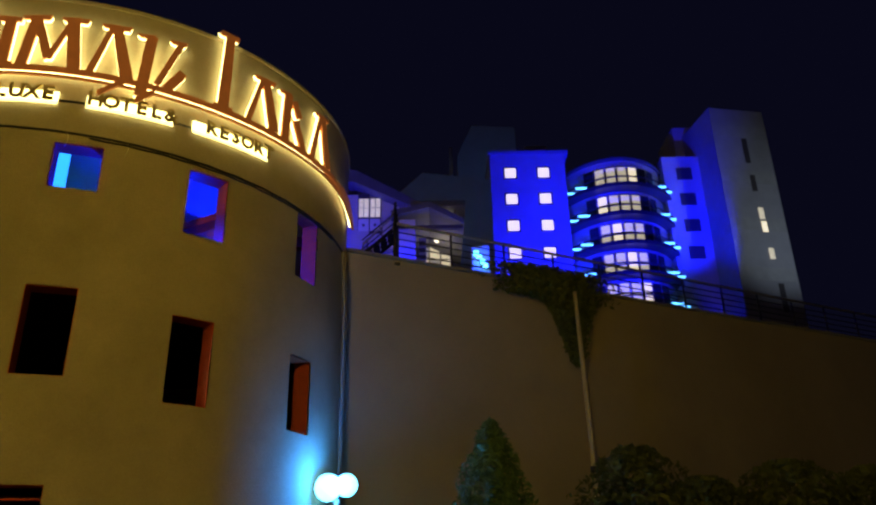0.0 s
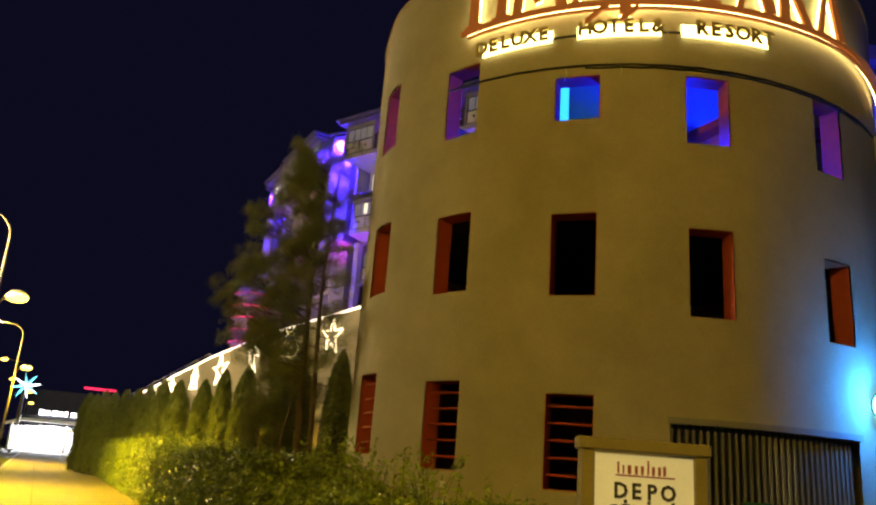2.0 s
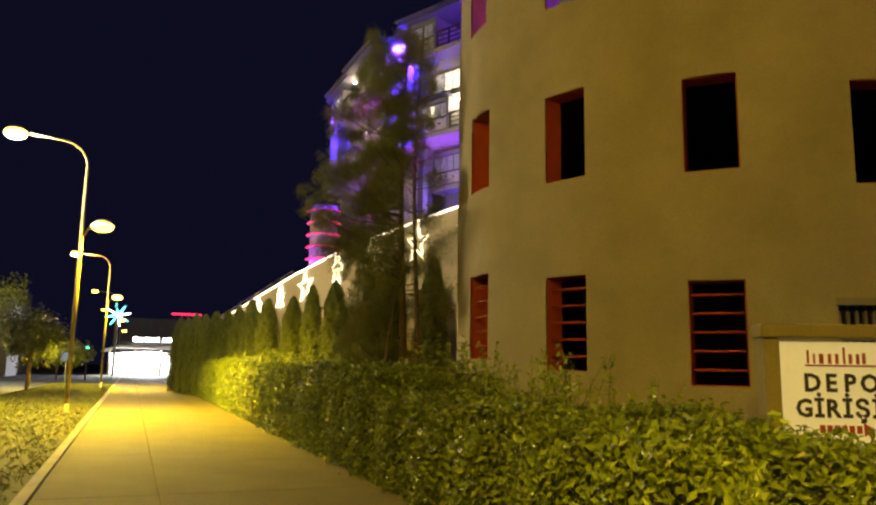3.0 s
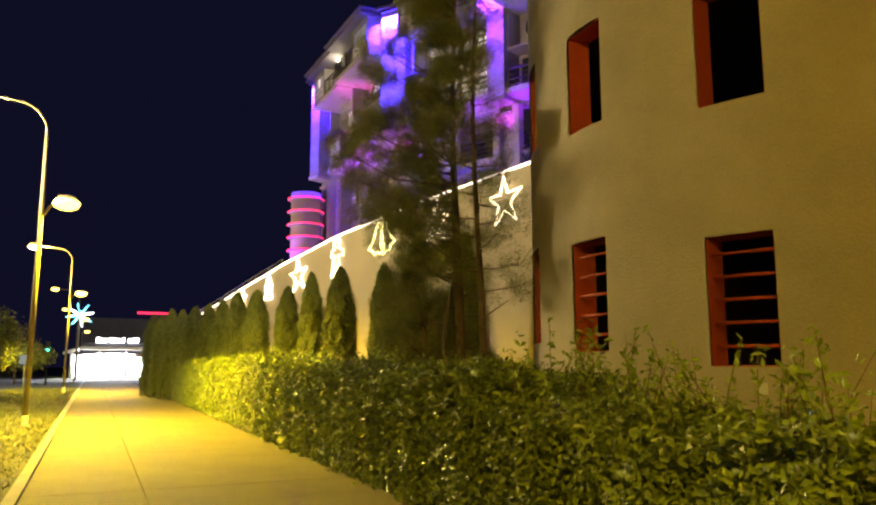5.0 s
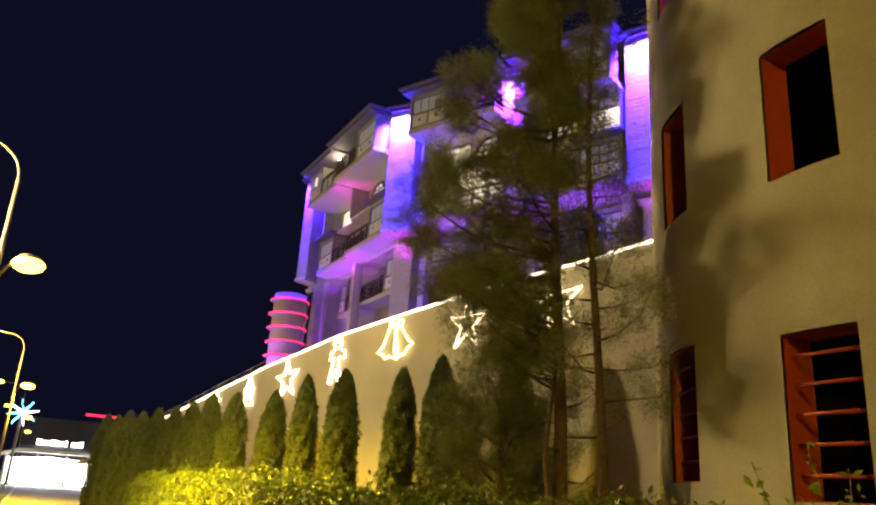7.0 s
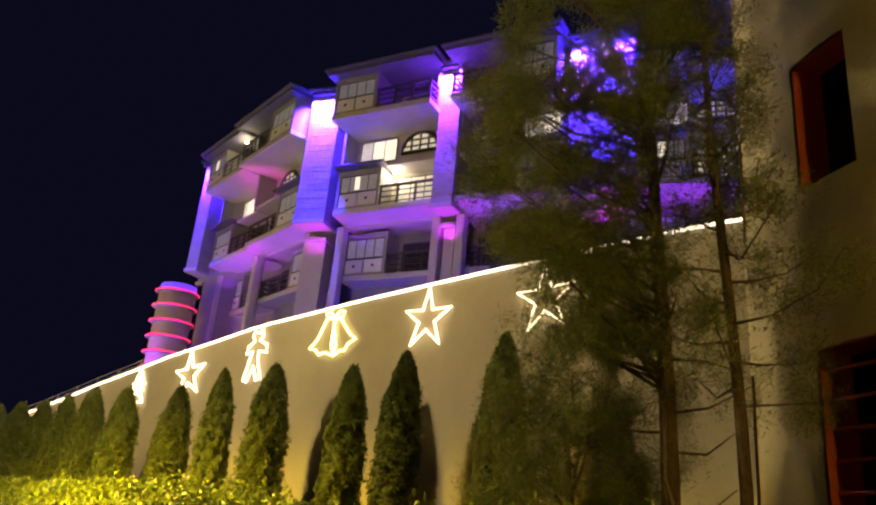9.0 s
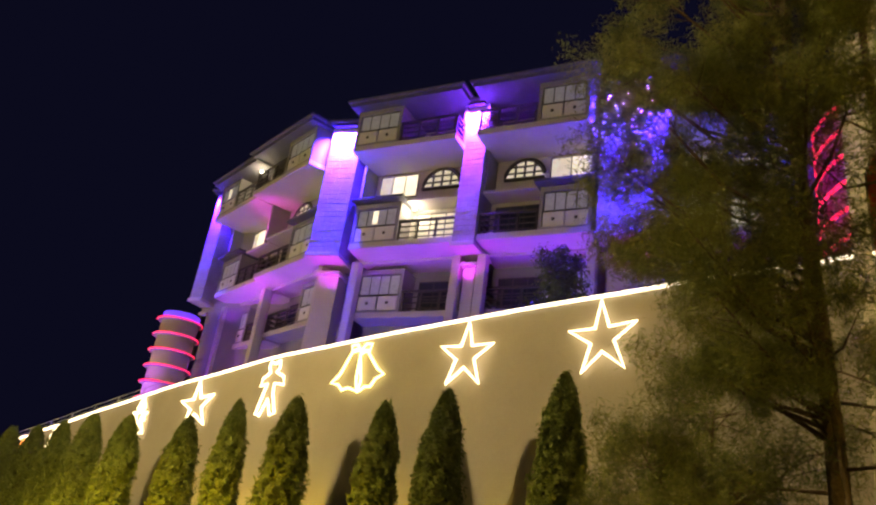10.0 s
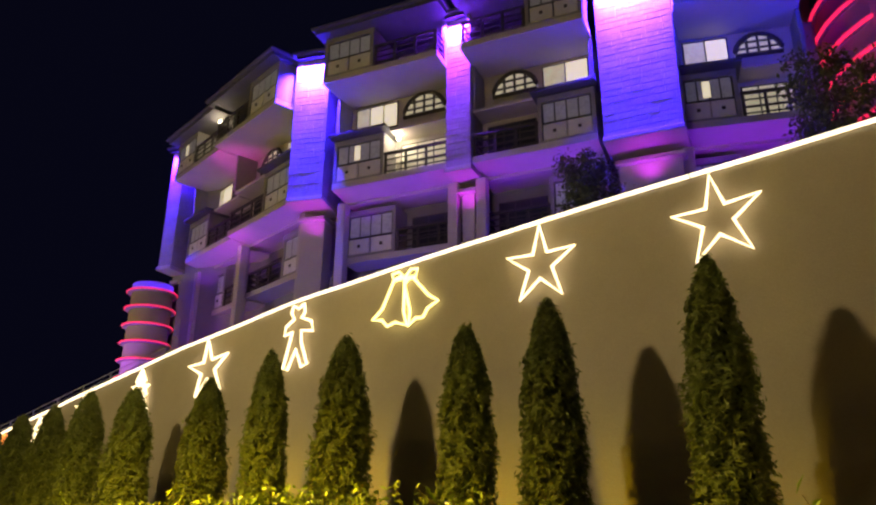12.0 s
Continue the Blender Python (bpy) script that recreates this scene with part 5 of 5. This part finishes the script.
for dz in (0.14, 0.27, 0.40):
    part("wire", Shape().tube([wall_at(x, wall_top(x) + dz, -0.2) for x in np.arange(-28.5, -39.5, -1.2)], 0.012, 4), STEEL, fn)

# ---- back-lit sign on the tower ----
sg = thing("tower_sign", rim(300, RO + 0.1, 9.0), "copper-coloured back-lit raised sign round the tower", "sign")
STEP = 180 / (math.pi * (RO + 0.14))


def curved(outline, a, z, r, depth):
    """A flat outline in metres bent round the tower, from radius r outward."""
    n = len(outline)
    v = [rim(a + x * STEP, r, z + y) for x, y in outline] + [rim(a + x * STEP, r + depth, z + y) for x, y in outline]
    f = [tuple(range(n)), tuple(range(2 * n - 1, n - 1, -1))] + [(i, i + n, (i + 1) % n + n, (i + 1) % n) for i in range(n)]
    return Shape().add(v, f)


def stroke(x0, y0, x1, y1, w0, w1=None):
    w0, w1 = w0 * 1.3, (w1 or w0) * 1.3
    d = Vector((x1 - x0, y1 - y0)).normalized()
    k = Vector((-d.y, d.x))
    return [(x0 + k.x * w0, y0 + k.y * w0), (x0 - k.x * w0, y0 - k.y * w0), (x1 - k.x * w1, y1 - k.y * w1), (x1 + k.x * w1, y1 + k.y * w1)]


BAR = lambda h: [stroke(0, 0, 0.02, h, 0.075, 0.06), stroke(-0.16, h, 0.18, h - 0.02, 0.03), stroke(-0.17, 0.02, 0.17, 0.02, 0.03)]
PEAK = lambda h: [stroke(-0.28, -0.05, -0.02, h, 0.04, 0.03), stroke(0.30, 0, 0.04, h, 0.08, 0.06)]
GLYPHS = [(268.2, BAR(1.22)), (274.2, BAR(0.9)), (281.5, [stroke(-0.38, 0, -0.28, 0.95, 0.06), stroke(-0.28, 0.95, 0.0, 0.18, 0.055), stroke(0.0, 0.18, 0.26, 0.98, 0.03), stroke(0.26, 0.98, 0.40, 0, 0.075)]),
          (291.0, PEAK(0.98)), (298.6, [stroke(-0.18, -0.25, -0.12, 0.95, 0.07), stroke(0.05, 0.05, 0.36, 0.98, 0.04), stroke(0.2, 0.0, 0.44, 0.4, 0.06)]),
          (311.2, BAR(1.55)), (319.4, PEAK(0.98)), (327.6, [stroke(-0.2, -0.05, -0.16, 0.98, 0.07), stroke(-0.02, 0.9, 0.16, 0.6, 0.06), stroke(0.05, 0.5, 0.32, -0.06, 0.06)]), (336.8, PEAK(1.05))]
for a, strokes in GLYPHS:
    body, back = Shape(), Shape()
    feet = []
    for o in strokes:
        # a flared serif at the upper end of each upright stroke
        top = max(o, key=lambda p: p[1])
        if max(p[1] for p in o) - min(p[1] for p in o) > 0.7:
            feet.append([(top[0] - 0.14, top[1] - 0.005), (top[0] - 0.10, top[1] - 0.055), (top[0] + 0.12, top[1] - 0.055), (top[0] + 0.15, top[1] + 0.03)])
    for o in strokes + feet:
        c = curved(o, a, 8.97, RO + 0.13, 0.05)
        body.add(c.v, c.f)
        cx_, cy_ = sum(p[0] for p in o) / 4, sum(p[1] for p in o) / 4
        grown = [(p[0] + 0 * (-0.012 if p[0] > cx_ else 0.012), p[1]) for p in o]
        c = curved(grown, a, 8.97, RO + 0.075, 0.04)
        back.add(c.v, c.f)
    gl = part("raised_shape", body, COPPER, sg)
    part("backlight", back, HALO, gl)


def sweep(a0, a1, z_of, w_of, r, depth, material, name):
    an_ = np.linspace(a0, a1, 40)
    v = []
    for a in an_:
        z, w = z_of(a), w_of(a)
        v += [rim(a, r, z - w), rim(a, r + depth, z - w), rim(a, r + depth, z + w), rim(a, r, z + w)]
    s_ = Shape().add(v, [(i * 4 + k, i * 4 + 4 + k, i * 4 + 4 + (k + 1) % 4, i * 4 + (k + 1) % 4) for i in range(39) for k in range(4)] + [(3, 2, 1, 0), (156, 157, 158, 159)])
    return part(name, s_, material, sg)


zf = lambda a: 8.93 + 0.02 * math.sin((a - 266) / 14) + (-0.35 * ((a - 338) / 22) ** 2 * math.copysign(1, a - 338) if a > 338 else 0)
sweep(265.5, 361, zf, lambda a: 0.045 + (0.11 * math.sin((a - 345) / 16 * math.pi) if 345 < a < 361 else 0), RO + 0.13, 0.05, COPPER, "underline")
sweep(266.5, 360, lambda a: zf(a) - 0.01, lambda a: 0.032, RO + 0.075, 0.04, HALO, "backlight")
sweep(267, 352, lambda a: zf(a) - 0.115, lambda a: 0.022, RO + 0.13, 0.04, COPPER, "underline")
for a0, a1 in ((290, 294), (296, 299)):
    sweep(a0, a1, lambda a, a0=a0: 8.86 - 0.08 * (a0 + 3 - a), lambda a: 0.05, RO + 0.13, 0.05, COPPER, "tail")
words = "DELUXE  HOTEL&  RESORT"
for i, ch in enumerate(words):
    if ch == " ":
        continue
    a = 270.2 + i * 2.47
    m = Matrix.Translation(rim(a, RO + 0.12, 8.42)) @ pose(0, 0, 0, 0, 0, a + 90)
    part("letter", text_shape(ch, 0.33, 0.015, m, 0.012), GOLD, sg)
for a0, a1 in ((270, 284), (288.5, 303), (306.5, 322.5)):
    sweep(a0, a1, lambda a: 8.53, lambda a: 0.085, RO + 0.02, 0.02, HALO, "backlight")
    sweep(a0, a1, lambda a: 8.395, lambda a: 0.012, RO + 0.04, 0.02, HALO_SOFT, "backlight")
sweep(270, 322.5, lambda a: 8.475, lambda a: 0.018, RO + 0.015, 0.012, IRON, "mounting_rail")

# ---- lit depot sign ----
ds_at = Vector((-3.67, 8.42, 0))
DM = Matrix.Translation(ds_at) @ pose(0, 0, 0, 0, 0, math.degrees(math.atan2(0.90, 1.17))) @ Matrix.Diagonal((0.92, 1, 1, 1))
dep = thing("depot_sign", ds_at, "lit white depot entrance sign in a beige masonry frame", "sign")
part("cap", Shape().box(-0.77, 0.77, -0.16, 0.16, 1.83, 1.96, DM, 0.015), SIGN_BODY, dep)
for x in (-0.66, 0.66):
    part("side", Shape().box(x - 0.075, x + 0.075, -0.12, 0.12, 0.0, 1.829, DM, 0.01), SIGN_BODY, dep)
part("plinth", Shape().box(-0.58, 0.58, -0.12, 0.12, 0.0, 0.86, DM, 0.01), SIGN_BODY, dep)
part("face", Shape().box(-0.58, 0.58, -0.07, 0.07, 0.864, 1.80, DM), SIGN_FACE, dep, "glowing cream face")
for ch, x, z in (("D", -0.27, 1.37), ("E", -0.09, 1.37), ("P", 0.09, 1.37), ("O", 0.28, 1.37), ("G", -0.36, 1.14), ("İ", -0.215, 1.14), ("R", -0.085, 1.14), ("İ", 0.055, 1.14), ("Ş", 0.195, 1.14), ("İ", 0.335, 1.14)):
    part("letter", text_shape(ch, 0.225, 0.004, DM @ Matrix.Translation((x, -0.078, z - 0.02)), 0.007), SIGN_TEXT, dep)
lg = Shape()
for x, w, h in ((-0.30, 0.02, 0.12), (-0.24, 0.018, 0.09), (-0.17, 0.04, 0.09), (-0.09, 0.03, 0.09), (-0.02, 0.03, 0.09), (0.05, 0.02, 0.15), (0.11, 0.03, 0.09), (0.18, 0.03, 0.09), (0.24, 0.03, 0.10)):
    lg.box(x - w / 2, x + w / 2, -0.08, -0.072, 1.60, 1.60 + h, DM)
lg.box(-0.33, 0.36, -0.08, -0.072, 1.575, 1.59, DM)
part("logo_shape", lg, SIGN_RED, dep)
ar = Shape()
for k in range(6):
    ar.box(-0.22 + k * 0.07, -0.17 + k * 0.07, -0.08, -0.072, 0.975, 1.045, DM)
ar.prism([(0.20, 0.95), (0.31, 1.01), (0.20, 1.07)], 0.008, DM @ Matrix.Translation((0, -0.08, 0)))
part("arrow", ar, SIGN_RED, dep, "red striped arrow")
part("white_plate", Shape().box(-0.05, 0.05, -0.015, 0.0, 0, 0.11, Matrix.Translation(rim(267.0, RO + 0.02, 1.22))), WHITE, thing("wall_plate", rim(267, RO, 1.2), "small white plate on the tower wall", "plate"))

# ---- floodlight and planting on the ramp side ----
fl_at = Vector((-1.72, 13.55, 0))
fl = thing("floodlight", fl_at, "white-blue floodlight on a short post", "floodlight")
part("post", Shape().tube([fl_at, fl_at + Vector((0, 0, 2.7))], 0.045, 8), STEEL, fl)
# lenses enlarged so their shape takes in the floodlight's glare
for dx, dz, r_ in ((-0.15, 0.0, 0.24), (0.17, 0.03, 0.20)):
    c = fl_at + Vector((dx, 0, 2.9 + dz))
    hd = part("head", Shape().tube([c + Vector((0, 0.16, 0)), c + Vector((0, 0.02, 0)), c], [0.08, r_ + 0.02, r_ + 0.02], 14), IRON, fl)
    part("lens", Shape().ball(c + Vector((0, 0.02, 0)), r_, 8, 14), FLOOD, hd)
lamp("floodlight_beam", "POINT", fl_at + Vector((0.05, -0.2, 2.95)), 270, (0.03, 0.27, 1.0), size=0.15)
pl_at = Vector((3.66, 18.0, 0))
fp = thing("lamp_pole", pl_at, "slim cream pole standing before the ramp wall", "pole")
part("pole", Shape().tube([pl_at, pl_at + Vector((0, 0, 4.2)), pl_at + Vector((-0.06, 0.02, 8.0))], [0.08, 0.065, 0.05], 10), mat("cream_pole", (0.75, 0.66, 0.45), 0.6), fp)
part("collar", Shape().tube([pl_at + Vector((0, 0, 3.55)), pl_at + Vector((0, 0, 3.7))], 0.095, 10), IRON, fp)


bushy("conifer", Vector((0.95, 13.2, 0)), 3.75, 1.9, 9000, 0.16, GREEN_LEAF, "small green conifer lit by the floodlight", 3, 0.75, 0.3)
for k, (x, y, h, w) in enumerate(((4.1, 16.2, 3.7, 2.6), (5.3, 15.6, 3.0, 2.2), (7.4, 16.5, 3.4, 2.8), (9.4, 17.0, 3.3, 2.6), (11.4, 18.5, 3.6, 3.0))):
    bushy("dark_shrub", Vector((x, y, 0)), h, w, 6000, 0.15, TREE_LEAF, "dark unlit leafy shrub before the ramp wall", 50 + k, 0.1, 0.5)
# creeper spilling over the ramp wall
iv = thing("creeper", R0 + RD * 6.0 + Vector((0, 0, 8.3)), "dark creeper hanging over the top of the wall", "creeper")
cs = []
for k in range(9000):
    d = rng.normal(6.2, 0.6)
    reach = max(0.25, 1.7 * math.exp(-((d - 6.8) / 0.5) ** 2) + 0.75)
    dz = 0.35 - rng.uniform(0, 1) ** 1.3 * reach
    p = R0 + RD * float(d) + RN * float(0.10 + abs(rng.normal(0, 0.13)))
    cs.append((p.x, p.y, 8.3 + dz))
tagged(part("leaves", scatter_leaves(np.array(cs), np.tile(np.array(RN), (len(cs), 1)), 0.13, rng, 0.3, 0.6), TREE_LEAF, iv), kind="stuff")
part("stems", Shape().tube([R0 + RD * 5.2 + RN * 0.06 + Vector((0, 0, 8.4)), R0 + RD * 6.4 + RN * 0.1 + Vector((0, 0, 7.6)), R0 + RD * 6.9 + RN * 0.1 + Vector((0, 0, 6.3))], 0.02, 5), BARK, iv)

# ---- far end of the pavement ----
for k, (u, n, h, w) in enumerate(((39, -6.6, 5.4, 5.4), (46, -5.0, 4.0, 3.6), (56, -6.0, 3.4, 3.2), (66, -4.4, 3.0, 2.6), (75, -6.0, 3.4, 3.2), (34, -10.0, 4.0, 4.0))):
    at = along(u, n)
    r = np.random.default_rng(90 + k)
    t = thing("street_tree", at, "small round-crowned street tree on the verge", "tree", "street trees")
    part("trunk", Shape().tube([at, at + Vector((0.05, 0, 1.1)), at + Vector((0, 0.05, 2.2))], [0.09, 0.07, 0.05], 7), BARK, t)
    limb = Shape()
    for j in range(7):
        limb.tube([at + Vector((0, 0, 1.5 + 0.1 * j)), at + Vector((math.cos(j * 2.4) * w * 0.3, math.sin(j * 2.4) * w * 0.3, 2.3 + 0.2 * j))], [0.04, 0.01], 5)
    part("branchwork", limb, BARK, t)
    c = r.normal(0, 1, (60, 3))
    c /= np.linalg.norm(c, axis=1)[:, None]
    c *= np.array([w / 2, w / 2, h * 0.3]) * r.uniform(0.3, 1.0, (60, 1))
    P = np.repeat(c, 60, 0) + r.normal(0, 0.22, (3600, 3)) + np.array(at) + np.array([0, 0, h * 0.72])
    tagged(part("crown", scatter_leaves(P, np.repeat(c, 60, 0) + np.array([0, 0, 0.5]), 0.17, r, 0.2, 0.6), TREE_LEAF, t), kind="stuff")

en_at = along(108, 0.8)
EM = Matrix.Translation(en_at) @ pose(0, 0, 0, 0, 0, math.degrees(math.atan2(N.y, N.x)))
en = thing("lit_entrance", en_at, "bright white entrance canopy at the street's end", "building")
for k in range(7):
    x = -3.4 + k * 1.25
    part("glazed_panel", Shape().box(x, x + 1.17, 0.5, 0.62, 0.1, 3.1 - 0.09 * abs(k - 3), EM), SHINE, en)
part("canopy", Shape().prism([(-4.4, 2.9), (-2.6, 3.45), (4.6, 3.45), (6.2, 2.9), (6.2, 3.15), (4.4, 3.8), (-2.4, 3.8), (-4.4, 3.15)], 5.0, EM @ Matrix.Translation((0, -3.0, 0))), WHITE, en)
part("roof", Shape().box(-2.6, 4.6, 0, 9, 3.801, 4.3, EM, 0.1), ROOF, en)
for k, w in enumerate((0.55, 0.5, 0.62, 0.5, 0.3, 0.55, 0.5)):
    part("sign_shape", Shape().box(-0.9 + k * 0.72, -0.9 + k * 0.72 + w, -0.3, -0.1, 4.35, 4.95 - 0.1 * (k % 2), EM), SHINE, en)
for x in (-3.5, -0.5, 2.5, 5.5):
    part("column", Shape().tube([EM @ Vector((x, -2.6, 0)), EM @ Vector((x, -2.6, 3.3))], 0.16, 8), WHITE, en)
part("red_line", Shape().box(3.6, 7.4, -0.2, -0.05, 8.0, 8.25, EM), RED_LED, en)
part("back_block", Shape().box(-2.5, 8.5, 9.1, 16, 0, 7.9, EM), ROOF, en)
lamp("entrance_light", "AREA", EM @ Vector((1, -2.6, 2.8)), 4200, (0.95, 0.95, 1.0), EM @ Vector((1, -7, 0)), 2.0, width=8)
sb = thing("light_burst", along(100, -2.0), "pole carrying a cyan and white burst of light arms", "light decoration")
bp = along(100, -2.0)
part("pole", Shape().tube([bp, bp + Vector((0, 0, 6.9))], 0.10, 7), STEEL, sb)
for k in range(8):
    a = k * math.pi / 4 + 0.2
    p = bp + Vector((0, 0, 7.2))
    part("arm", Shape().tube([p, p + U.cross(Vector((0, 0, 1))) * 1.5 * math.cos(a) + Vector((0, 0, 1.4 * math.sin(a)))], [0.14, 0.03], 6), CYAN_LED if k % 3 else SHINE, sb)
bg = thing("far_buildings", along(130, -22), "low dark buildings beyond the road", "building")
for u, n, w, h in ((95, -20, 16, 8), (120, -24, 20, 11), (70, -26, 14, 6), (45, -28, 18, 5)):
    part("block", Shape().box(-w / 2, w / 2, -4, 4, 0, h, Matrix.Translation(along(u, n)) @ pose(0, 0, 0, 0, 0, 64)), HOTEL_GREY, bg)
fw = strip("low_wall", 28, 96, -15.2, -15.0, -0.05, 0.9, WHITE, "pale low wall across the road", "wall")
# added lamp with no fixture, brightens the street trees and road
lamp("street_tree_fill", "SPOT", along(60, -11, 8), 5000, (1.0, 0.9, 0.7), along(60, -12, 0), 0.3, 150, 0.6)
tl = thing("traffic_light", along(72, -3.6), "distant traffic light showing green", "traffic light")
part("post", Shape().tube([along(72, -3.6), along(72, -3.6, 3.2)], 0.06, 6), IRON, tl)
part("case", Shape().box(-0.16, 0.16, -0.12, 0.12, 2.6, 3.4, Matrix.Translation(along(72, -3.6))), IRON, tl)
part("lens", Shape().ball(along(71.82, -3.6, 2.8), 0.13), mat("green_signal", (0.1, 0.9, 0.6), 0.4, emit=8, glow=(0.05, 0.9, 0.5)), tl)
ps = thing("parking_sign", along(62, -4.4), "small blue sign plate on a post", "sign")
part("post", Shape().tube([along(62, -4.4), along(62, -4.4, 2.2)], 0.03, 6), STEEL, ps)
part("plate", Shape().box(-0.3, 0.3, -0.02, 0.02, 1.6, 2.2, Matrix.Translation(along(61.9, -4.4)) @ pose(0, 0, 0, 0, 0, 64)), mat("blue_plate", (0.04, 0.08, 0.35), 0.5), ps)

# ---- paving slabs, kerb stones and grass ----
slabs = {}
def slab_piece(name, u, du, n0, n1, z0, z1, material, parent, gap=0.012):
    key = (name, round(du, 3), round(n1 - n0, 3))
    if key not in slabs:
        s_ = Shape().box(gap, du - gap, gap, n1 - n0 - gap, z0, z1, None, 0.006)
        slabs[key] = s_.mesh(name, material)
    ob = new(name, slabs[key])
    ob.parent = parent
    ob.matrix_basis = Matrix.Translation(along(u, n0)) @ Matrix(((U.x, N.x, 0, 0), (U.y, N.y, 0, 0), (0, 0, 1, 0), (0, 0, 0, 1)))
    return ob


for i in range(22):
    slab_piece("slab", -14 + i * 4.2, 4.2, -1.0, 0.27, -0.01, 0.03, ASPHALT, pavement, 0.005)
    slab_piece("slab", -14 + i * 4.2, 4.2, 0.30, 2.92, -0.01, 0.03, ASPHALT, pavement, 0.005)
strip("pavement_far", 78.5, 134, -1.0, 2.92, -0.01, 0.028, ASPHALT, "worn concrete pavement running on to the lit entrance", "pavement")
kerb = tagged(part("kerb", Shape().add([along(u, n, 0.0) for u, n in ((-60, -1.14), (130, -1.14), (130, -1.01), (-60, -1.01))], [(0, 1, 2, 3)]), CONCRETE), "pale kerb stones between the verge and pavement", "kerb", kind="structure")
for i in range(95):
    slab_piece("kerb_stone", -14 + i * 1.0, 1.0, -1.15, -1.0, -0.02, 0.065, KERB, kerb, 0.004)
gc = 26000
u = rng.uniform(2, 60, gc)
n = rng.uniform(-5.2, -1.16, gc)
P = u[:, None] * np.array(U) + n[:, None] * np.array(N)
P[:, 2] = 0.05 + rng.uniform(0, 0.03, gc)
tagged(part("grass_blades", scatter_leaves(P, np.tile(np.array([0.9, 0.3, 0.2]), (gc, 1)), 0.09, rng, 0.1, 0.18), GRASS), "short grass blades on the verge", "grass", kind="stuff")
